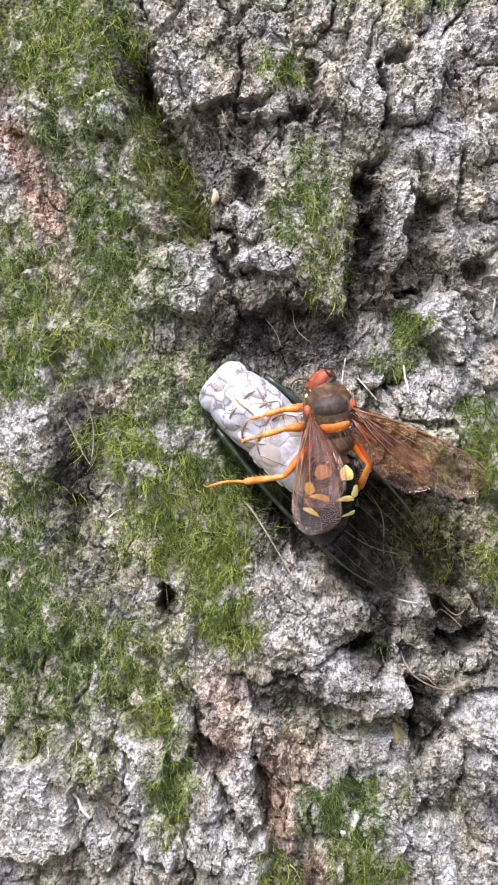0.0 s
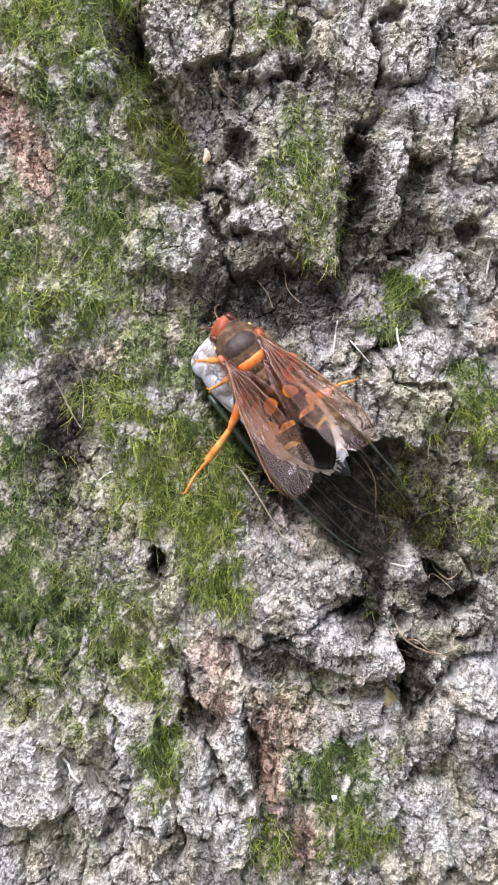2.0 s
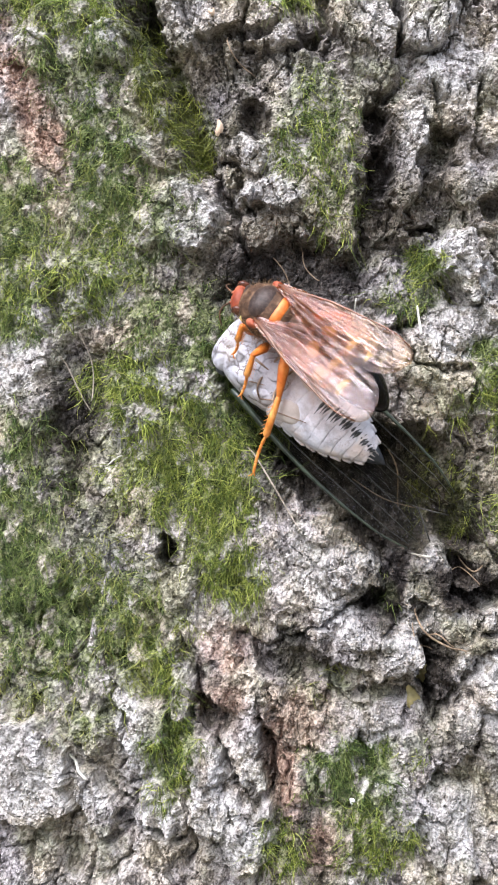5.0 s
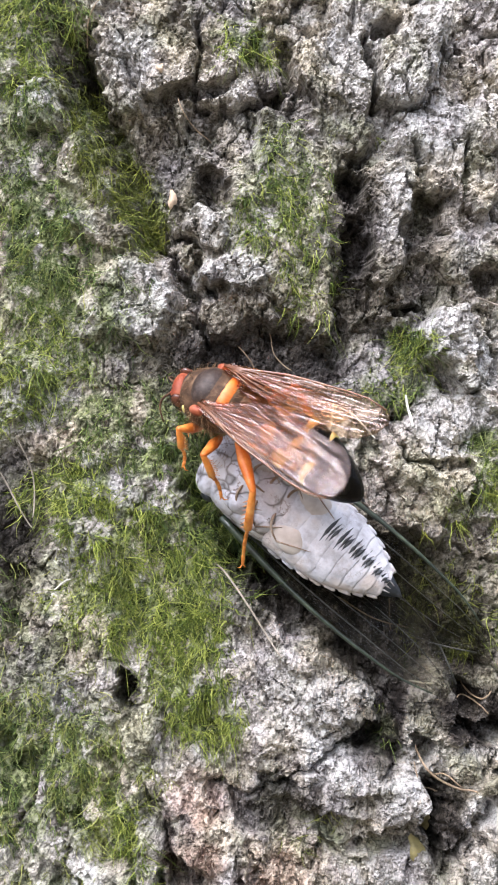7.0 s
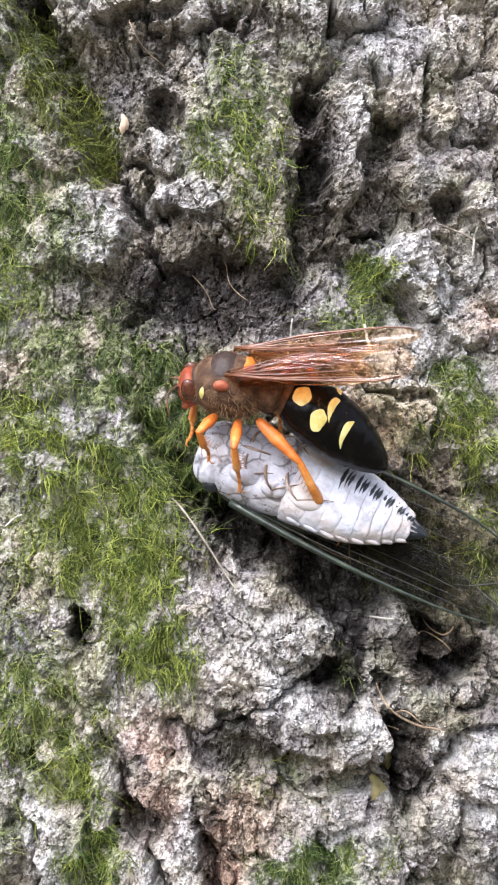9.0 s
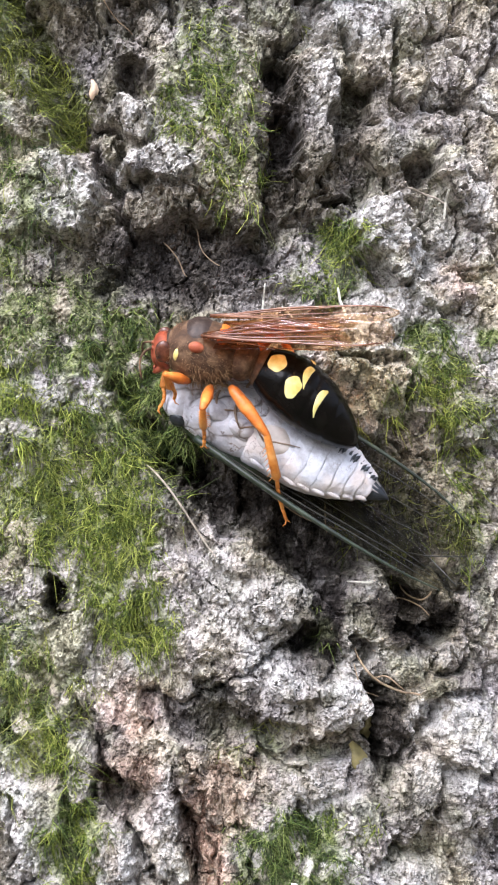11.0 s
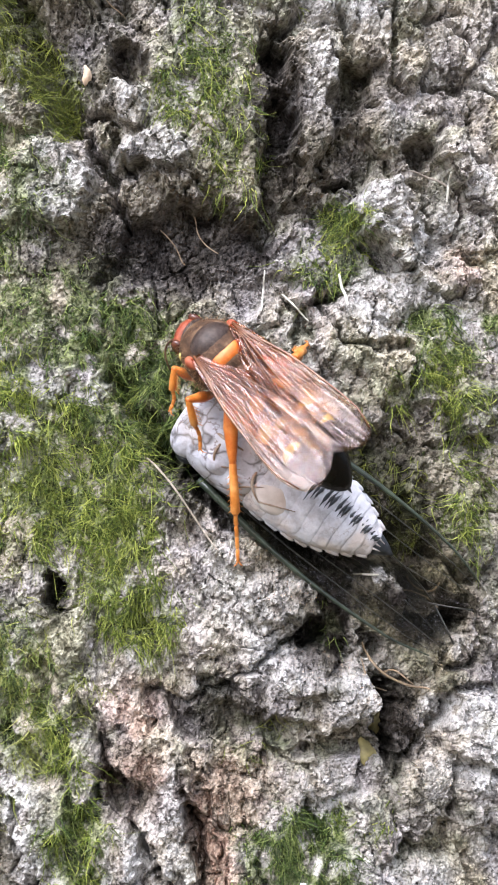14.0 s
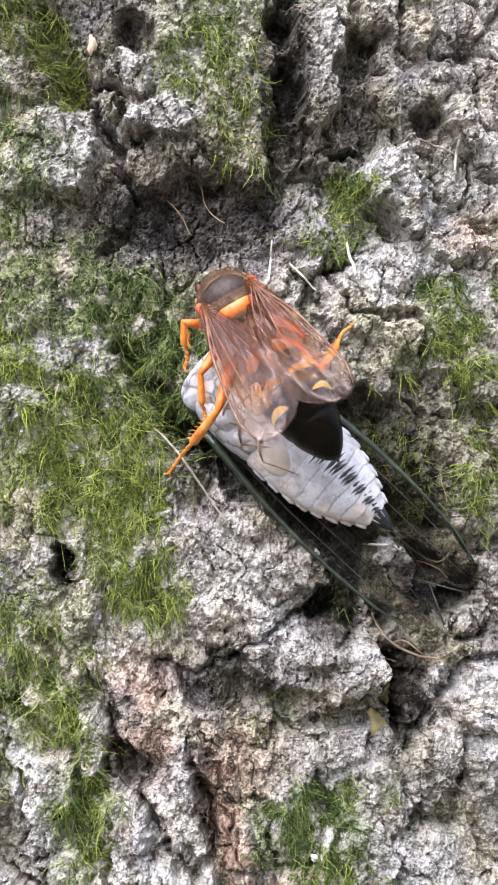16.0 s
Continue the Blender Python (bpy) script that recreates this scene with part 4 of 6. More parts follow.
def chest_material():
    """Waxy greyish white, crazed by fine dark seams between small plates."""
    m, n, l, p = material("waxy_white_chest")
    c = ramp(n, l, noise_node(n, l, 260, 5, 0.65), (0.32, (0.27, 0.255, 0.265)), (0.44, (0.48, 0.48, 0.525)), (0.55, (0.60, 0.605, 0.66)), (0.7, (0.69, 0.69, 0.71)))
    t = n.new("ShaderNodeTexCoord")
    warp = n.new("ShaderNodeTexNoise")
    warp.inputs["Scale"].default_value = 300
    l.new(t.outputs["Object"], warp.inputs["Vector"])
    shift = n.new("ShaderNodeVectorMath")
    shift.operation = "MULTIPLY_ADD"
    shift.inputs[1].default_value = (0.003, 0.003, 0.003)
    l.new(warp.outputs["Color"], shift.inputs[0])
    l.new(t.outputs["Object"], shift.inputs[2])
    v = n.new("ShaderNodeTexVoronoi")
    v.feature = "DISTANCE_TO_EDGE"
    v.inputs["Scale"].default_value = 310
    l.new(shift.outputs[0], v.inputs["Vector"])
    seam = calc(n, l, "MULTIPLY", ramp(n, l, v.outputs["Distance"], (0.0, 1.0), (0.07, 0.0)), ramp(n, l, noise_node(n, l, 330, 3), (0.40, 0.0), (0.50, 0.9)))
    c = mix(n, l, seam, c, (0.05, 0.04, 0.035))
    thin = calc(n, l, "ABSOLUTE", calc(n, l, "SUBTRACT", noise_node(n, l, 420, 4, 0.6), 0.5), 0)
    scribble = calc(n, l, "MULTIPLY", ramp(n, l, thin, (0.0, 0.9), (0.022, 0.0)), ramp(n, l, noise_node(n, l, 260, 2), (0.47, 0.0), (0.54, 1.0)))
    c = mix(n, l, scribble, c, (0.13, 0.08, 0.06))
    grime = calc(n, l, "MULTIPLY", ramp(n, l, noise_node(n, l, 170, 4), (0.5, 0.0), (0.66, 1.0)), 0.45)
    c = mix(n, l, grime, c, (0.33, 0.27, 0.22))
    l.new(c, p.inputs["Base Color"])
    p.inputs["Roughness"].default_value = 0.6
    bump(n, l, p, calc(n, l, "ADD", noise_node(n, l, 900, 3), calc(n, l, "MULTIPLY", v.outputs["Distance"], 0.8)), 0.6, 0.0004)
    return m


WHITE = chest_material()
CREAM = shell_mat("cream_plate", (0.40, 0.35, 0.31), (0.55, 0.50, 0.46), (0.66, 0.64, 0.63), 330, 0.55)
INK = shell_mat("inky_stripe", (0.008, 0.010, 0.012), (0.020, 0.024, 0.030), (0.07, 0.08, 0.09), 900, 0.4)
GREENISH = shell_mat("dark_green_margin", (0.008, 0.011, 0.007), (0.020, 0.030, 0.018), (0.055, 0.075, 0.045), 500, 0.3, coat=0.3)
TAN = shell_mat("tan_leg", (0.10, 0.06, 0.035), (0.26, 0.18, 0.12), (0.50, 0.42, 0.34), 500, 0.5)
VEIN = shell_mat("wing_vein", (0.075, 0.026, 0.013), (0.17, 0.070, 0.034), (0.36, 0.19, 0.11), 300, 0.25, coat=0.6)
DARKVEIN = shell_mat("dark_wing_vein", (0.010, 0.010, 0.008), (0.022, 0.022, 0.018), (0.07, 0.07, 0.055), 700, 0.35)


def wing_mat(name, colour, root_tint, through_tint, cover, rough, gloss):
    """A thin tinted skin: it lets most light through and shines on its folds."""
    m, n, l, p = material(name)
    f = noise_node(n, l, 420, 4, 0.6)
    l.new(ramp(n, l, f, (0.32, tuple(0.6 * c for c in colour)), (0.6, colour)), p.inputs["Base Color"])
    p.inputs["Roughness"].default_value = 0.4
    clear = n.new("ShaderNodeBsdfTransparent")
    place = n.new("ShaderNodeTexCoord")
    xyz = n.new("ShaderNodeSeparateXYZ")
    l.new(place.outputs["Object"], xyz.inputs[0])
    out = calc(n, l, "ADD", calc(n, l, "MULTIPLY", xyz.outputs["X"], -1 / 0.021), calc(n, l, "MULTIPLY", calc(n, l, "SUBTRACT", noise_node(n, l, 150, 3), 0.5), 0.5))
    l.new(ramp(n, l, out, (0.1, root_tint), (0.7, through_tint)), clear.inputs[0])
    both = n.new("ShaderNodeMixShader")
    l.new(ramp(n, l, noise_node(n, l, 230, 3), (0.3, cover * 0.6), (0.7, cover * 1.4)), both.inputs[0])
    l.new(clear.outputs[0], both.inputs[1])
    l.new(p.outputs[0], both.inputs[2])
    shine = n.new("ShaderNodeBsdfGlossy")
    shine.inputs["Roughness"].default_value = rough
    shine.inputs["Color"].default_value = (0.97, 0.90, 1.0, 1)
    edge = n.new("ShaderNodeLayerWeight")
    edge.inputs["Blend"].default_value = 0.5
    rim = ramp(n, l, edge.outputs["Facing"], (0.05, gloss), (0.6, gloss * 1.4), (1.0, 0.14))
    top_coat = n.new("ShaderNodeMixShader")
    l.new(rim, top_coat.inputs[0])
    l.new(both.outputs[0], top_coat.inputs[1])
    l.new(shine.outputs[0], top_coat.inputs[2])
    l.new(top_coat.outputs[0], n["Material Output"].inputs["Surface"])
    b = n.new("ShaderNodeBump")
    b.inputs["Strength"].default_value, b.inputs["Distance"].default_value = 0.9, 0.0011
    l.new(calc(n, l, "ADD", calc(n, l, "MULTIPLY", noise_node(n, l, 200, 2, 0.5), 0.3), calc(n, l, "MULTIPLY", noise_node(n, l, 750, 3, 0.55, stretch=(0.09, 1, 1)), 0.7)), b.inputs["Height"])
    l.new(b.outputs[0], p.inputs["Normal"])
    l.new(b.outputs[0], shine.inputs["Normal"])
    return m


WING = wing_mat("amber_wing", (0.42, 0.25, 0.14), (0.74, 0.50, 0.28), (0.95, 0.87, 0.76), 0.024, 0.10, 0.030)
SMOKY = wing_mat("smoky_wing", (0.05, 0.05, 0.04), (0.70, 0.69, 0.63), (0.80, 0.79, 0.74), 0.04, 0.18, 0.004)


def pleat(t, s, wave):
    """How far a wing's lengthwise folds lift it."""
    return 0.7 * wave * (math.sin(7 * t + 2.5 * s) + 0.30 * math.sin(17 * t - 4 * s + 1.9 * math.sin(5 * s)) * math.sin(4.1 * t + 1.3) + 0.16 * math.sin(37 * t + 3 * s) * math.sin(9 * t * t + 2 * s) + 0.5 * math.sin(6 * s + 4 * t)) * min(1, 3 * s)


def rounded_tip(s, start):
    return math.sqrt(max(0.0, 1 - (max(0, s - start) / (1.001 - start)) ** 2))


def wing_skin(front, back, long, side, wave=0.25, thick=0.05):
    """A wing from its root at the origin back along -x. front and back give the edges' distance from the mid line at s = 0 to 1; side: 1 left, -1 right."""
    bm = bmesh.new()
    ns, nt = 40, 44
    grids = []
    for lift in (thick / 2, -thick / 2):
        g = []
        for i in range(ns + 1):
            s = i / ns
            f, b = front(s), back(s)
            g.append([bm.verts.new((-long * s, side * (b + (f - b) * j / nt), lift + pleat(j / nt, s, wave))) for j in range(nt + 1)])
        grids.append(g)
    for g, flip in zip(grids, (False, True)):
        for i in range(ns):
            for j in range(nt):
                q = (g[i][j], g[i + 1][j], g[i + 1][j + 1], g[i][j + 1])
                bm.faces.new(q[::-1] if flip else q)
    a, b = grids
    rim = [(i, 0) for i in range(ns)] + [(ns, j) for j in range(nt)] + [(i, nt) for i in range(ns, 0, -1)] + [(0, j) for j in range(nt, 0, -1)]
    for (i, j), (k, m) in zip(rim, rim[1:] + rim[:1]):
        bm.faces.new((a[i][j], b[i][j], b[k][m], a[k][m]))
    return bm


# ---- the wasp: x ahead, y to its left, z up from its back; origin in the middle of its thorax ----
WASP_SIZE = 0.95
ABDOMEN_LONG = 15.0


def abdomen_radius(x):
    """Half width of the abdomen, x mm behind its waist."""
    s = x / ABDOMEN_LONG
    return 0.15 + 3.65 * math.sin(math.pi * min(1, s) ** 0.86) ** 0.58 if 0 < s < 1 else 0.15


def wasp_mark(x, angle, half_long, half_round, curl=0.0, seed=0):
    """A spot that lies on the abdomen, x mm behind the waist, at an angle from its back; curl bends it to a comma."""
    bm = bmesh.new()

    def at(r, a):
        b = r * math.sin(a)
        xx = x + half_long * (r * math.cos(a) * (1 - 0.35 * curl * b) + curl * b * b)
        th = angle + half_round * b
        rad = abdomen_radius(xx) + 0.15 - 0.07 * r**3
        return bm.verts.new((-xx, rad * math.sin(th), rad * 0.95 * math.cos(th) - 0.012 * xx * xx))
    hub, rings = at(0, 0), []
    for r in (0.4, 0.75, 0.92, 1.0):
        rings.append([at(r * (1 + 0.06 * math.sin(3 * a + seed) + 0.05 * math.sin(5 * a + 2 * seed)), a) for a in (2 * math.pi * k / 28 for k in range(28))])
    for k in range(28):
        bm.faces.new((hub, rings[0][k], rings[0][(k + 1) % 28]))
        for p, q in zip(rings, rings[1:]):
            bm.faces.new((p[k], q[k], q[(k + 1) % 28], p[(k + 1) % 28]))
    return bm


FORE_LONG, HIND_LONG = 21.2, 15.0
LEGS = {  # root (x, y, z), lengths of thigh and shin with foot
    "fore": ((1.2, 2.8, -2.8), 3.3, 5.0),
    "mid": ((-1.5, 3.0, -3.0), 3.9, 6.6),
    "hind": ((-3.9, 2.5, -2.7), 6.4, 11.6),
}


def make_wasp():
    wasp = tagged(new("wasp"), "rust-red wasp with amber wings gripping a cicada", "wasp")
    thorax = part("thorax", egg(0, 0, -0.2, 4.6, 3.7, 3.6, front=0.8), BROWN, wasp, "velvety brown thorax")
    part("back_disc", egg(0.9, 0, 1.55, 2.15, 2.75, 2.1), SCUTUM, thorax, "dark brown back plate")
    ring = [(2.85 - 2.4 * abs(math.sin(a)) ** 2.2, 3.25 * math.sin(a), 2.25 - 1.5 * (abs(math.sin(a)) ** 2.5)) for a in (math.pi * (k / 14 - 0.5) for k in range(15))]
    part("collar", tube(ring, [0.26 + 0.16 * math.sin(math.pi * k / 14) for k in range(15)], 10), RUSTY, thorax, "rust-red collar")
    part("rear_plate", egg(-1.5, 0, 1.95, 1.3, 2.5, 1.3), ORANGE, thorax, "orange plate behind the wings")
    for side in (1, -1):
        part("wing_socket", egg(0.8, side * 3.15, 1.55, 0.9, 0.6, 0.65), RUSTY, thorax, "rust-red wing socket")
        part("flank_spot", egg(2.8, side * 2.75, 0.0, 0.4, 0.4, 0.8), YELLOW, thorax, "pale yellow flank spot")
    rng = np.random.default_rng(77)
    a, b = rng.random(1500) * 2 * np.pi, rng.normal(size=1500)
    x = np.clip(0.55 * b, -0.96, 0.96)
    r = np.sqrt(1 - x * x)
    keep = ~((x > -0.45) & (x < 0.6) & (np.sin(a) > 0.45))
    normal = np.stack([x / 4.6, r * np.cos(a) / 3.7, r * np.sin(a) / 3.6], 1)[keep]
    normal /= np.linalg.norm(normal, axis=1, keepdims=True)
    root = np.stack([4.6 * x, 3.7 * r * np.cos(a), 3.6 * r * np.sin(a) - 0.2], 1)[keep] * MM
    fur = threads("fur", root, normal + 0.35 * rng.normal(size=normal.shape), np.stack([-0.5 * np.ones(len(root)), 0 * root[:, 0], 0 * root[:, 0]], 1), (0.5 + 0.5 * rng.random(len(root))) * MM, np.full(len(root), 0.022) * MM, GOLDFUR, rng)
    fur.parent = thorax
    tagged(fur, "short golden-brown fur", kind="stuff")
    part("waist_plate", egg(-4.3, 0, 0.0, 1.9, 2.8, 2.5), BROWN, thorax)
    # head, hung from its neck
    head = part("head", egg(1.4, 0, -0.5, 1.45, 2.8, 2.5, front=0.7), RUSTY, wasp, "rust-red head")
    part("head_back", egg(0.35, 0, -0.3, 0.95, 2.75, 2.4), SCUTUM, head, "dark brown back of the head")
    for side in (1, -1):
        part("eye", egg(1.3, side * 2.15, 0.1, 1.15, 0.75, 1.75), DARKEYE, head, "dark brown eye")
        feeler = bent((2.7, side * 0.8, 0.4), (5.2, side * 2.0, 0.6), (4.4, side * 3.6, -2.8), 10)
        part("antenna", tube(feeler, [0.26, 0.18, 0.15, 0.15, 0.15, 0.15, 0.14, 0.14, 0.13, 0.11, 0.07], 8), BROWN, head, "thin curled brown antenna")
        part("antenna_base", egg(2.6, side * 0.85, 0.35, 0.5, 0.36, 0.36), RUSTY, head)
        part("jaw", tube(bent((1.8, side * 1.3, -2.2), (3.0, side * 1.3, -3.0), (3.2, side * 0.2, -3.3), 6), [0.55, 0.5, 0.45, 0.38, 0.3, 0.2, 0.1], 8), RUSTY, head)
    part("face", egg(2.5, 0, -1.0, 0.75, 1.6, 1.6), RUSTY, head, "rust-red face")
    # abdomen, hung from the waist
    rings = []
    for k in range(71):
        x = ABDOMEN_LONG * k / 70
        r = abdomen_radius(max(0.08, min(ABDOMEN_LONG - 0.05, x)))
        groove = 0.14 * math.exp(-(((x + 0.4) % 3.3 - 1.6) / 0.22) ** 2) if 2.5 < x < 14 else 0
        r = max(0.15, r - groove)
        rings.append((-x, 0, -0.012 * x * x, r, r * 0.95))
    abdomen = part("abdomen", loft(rings, 32), BLACK, wasp, "glossy black abdomen")
    for k, (x, angle, hl, hr, curl) in enumerate(((2.7, 0.62, 1.0, 0.40, 0.1), (5.4, 1.10, 0.90, 0.36, 0.3), (6.2, 0.50, 0.42, 0.42, 0.9), (8.7, 0.95, 0.36, 0.50, 1.0))):
        for side in (1, -1):
            part("yellow_mark", wasp_mark(x, side * angle, hl, hr, curl, k + side), YELLOW, abdomen, "pale yellow mark")
    part("waist_band", loft([(0.3, 0, 0, 0.9, 0.9)] + [(-x, 0, -0.012 * x * x, abdomen_radius(x) + 0.07, abdomen_radius(x) * 0.95 + 0.07) for x in (0.3, 0.6, 0.9, 1.2, 1.5)] + [(-1.6, 0, -0.03, 1.5, 1.45)], 24), BROWN, abdomen, "rust-brown waist")
    part("sting", tube(((-14.4, 0, -2.5), (-15.0, 0, -2.8), (-15.5, 0, -3.2)), [0.35, 0.22, 0.05], 8), INK, abdomen)
    # wings
    wings = {}
    for side, which in ((1, "left"), (-1, "right")):
        lead = lambda s: -1.2 * s + (0.35 + 2.5 * s**0.7) * rounded_tip(s, 0.72)
        trail = lambda s: -1.2 * s - (0.5 + 3.9 * math.sin(math.pi * min(1, 0.02 + 0.62 * s)) ** 1.1) * rounded_tip(s, 0.80)
        fore = part("fore_wing", wing_skin(lead, trail, FORE_LONG, side), WING, wasp, "translucent amber fore wing")
        vein_ends = ((0.0, 1.0, 0.95, 0.97, 0.19), (0.0, 0.86, 0.80, 0.90, 0.12), (0.02, 0.7, 0.74, 0.66, 0.10), (0.05, 0.5, 0.70, 0.40, 0.09), (0.05, 0.3, 0.62, 0.17, 0.08), (0.03, 0.1, 0.5, 0.03, 0.08))
        for s0, t0, s1, t1, r in vein_ends:
            pts = []
            for k in range(9):
                s, t = s0 + (s1 - s0) * k / 8, 0.5 + ((t0 + (t1 - t0) * k / 8) - 0.5) * min(1, 0.25 + 2.5 * k / 8)
                pts.append((-FORE_LONG * s, side * (trail(s) + (lead(s) - trail(s)) * t), 0.08 + pleat(t, s, 0.25)))
            part("vein", tube(pts, [r * (1 - 0.55 * k / 8) for k in range(9)], 6), VEIN, fore)
        for s, ta, tb in ((0.36, 0.42, 0.62), (0.5, 0.62, 0.86), (0.58, 0.3, 0.62), (0.68, 0.62, 0.90)):
            pts = []
            for k in range(5):
                t = ta + (tb - ta) * k / 4
                ss = s + 0.05 * k / 4
                pts.append((-FORE_LONG * ss, side * (trail(ss) + (lead(ss) - trail(ss)) * t), 0.08 + pleat(t, ss, 0.25)))
            part("cross_vein", tube(pts, 0.05, 6), VEIN, fore)
        lead2 = lambda s: -0.8 * s + 1.2 * rounded_tip(s, 0.7)
        trail2 = lambda s: -0.8 * s - (0.4 + 4.3 * math.sin(math.pi * min(1, 0.04 + 0.75 * s)) ** 0.9) * rounded_tip(s, 0.75)
        hind = part("hind_wing", wing_skin(lead2, trail2, HIND_LONG, side, 0.3), WING, wasp, "short translucent hind wing")
        for t1 in (0.95, 0.65, 0.35):
            pts = [(-HIND_LONG * 0.85 * k / 6, side * (trail2(0.85 * k / 6) + (lead2(0.85 * k / 6) - trail2(0.85 * k / 6)) * (0.5 + (t1 - 0.5) * min(1, k / 3))), 0.1) for k in range(7)]
            part("vein", tube(pts, [0.09, 0.08, 0.07, 0.06, 0.05, 0.05, 0.04], 6), VEIN, hind)
        wings[which] = (fore, hind)
    # legs: a thigh along +x, and a shin with its foot hung from the thigh's end
    legs = {}
    for side, which in ((1, "left"), (-1, "right")):
        for kind, (root, thigh, shin) in LEGS.items():
            k = 1.0 if kind == "hind" else 0.85
            leg = part("leg", loft([(-0.4, 0, 0, 0.3, 0.3), (0.2, 0, 0, 0.6 * k, 0.55 * k), (thigh * 0.4, 0, 0, 0.82 * k, 0.74 * k), (thigh * 0.8, 0, 0, 0.58 * k, 0.52 * k), (thigh + 0.1, 0, 0, 0.36, 0.36), (thigh + 0.3, 0, 0, 0.12, 0.12)], 12), ORANGE, wasp, "orange jointed leg")
            tib = shin * 0.52
            lower = loft([(-0.3, 0, 0, 0.15, 0.15), (0.1, 0, 0, 0.40 * k, 0.40 * k), (tib * 0.6, 0, 0, 0.52 * k, 0.48 * k), (tib * 0.95, 0, 0, 0.54 * k, 0.50 * k), (tib + 0.1, 0, 0, 0.25, 0.25)], 10)
            for j in range(7):
                x = tib * (0.25 + 0.11 * j)
                for y in (1, -1):
                    tube(((x, 0.3 * y * k, -0.15), (x + 0.55, 0.85 * y * k, -0.5)), [0.07, 0.02], 5, lower)
            low = part("shin", lower, AMBER, leg, "spiny amber shin")
            toes = bmesh.new()
            for j in range(4):
                p, q = tib + (shin - tib) * j / 4, tib + (shin - tib) * (j + 1) / 4
                bow = lambda x: -0.35 * math.sin(math.pi * (x - tib) / (shin - tib))
                loft([(p, 0, bow(p), 0.16, 0.16), (p + 0.15, 0, bow(p + 0.15), 0.22, 0.2), (q - 0.1, 0, bow(q - 0.1), 0.28 - 0.03 * j, 0.24), (q, 0, bow(q), 0.15, 0.15)], 8, toes)
            for y in (0.35, -0.35):
                tube(((shin - 0.1, 0, 0), (shin + 0.4, y * 0.8, 0.05), (shin + 0.65, y * 1.5, -0.25)), [0.11, 0.08, 0.03], 6, toes)
            legs[which, kind] = (leg, low, part("foot", toes, AMBER, leg, "thin jointed amber foot"))
    for ob in wasp.children_recursive:
        ob.data.transform(Matrix.Scale(WASP_SIZE * (0.86 if ob is head or ob.parent is head else 1.0), 4))
    return wasp, head, abdomen, wings, legs


# ---- the cicada, belly up: x towards its head, z out of its belly ----
CICADA_SIZE = 0.9


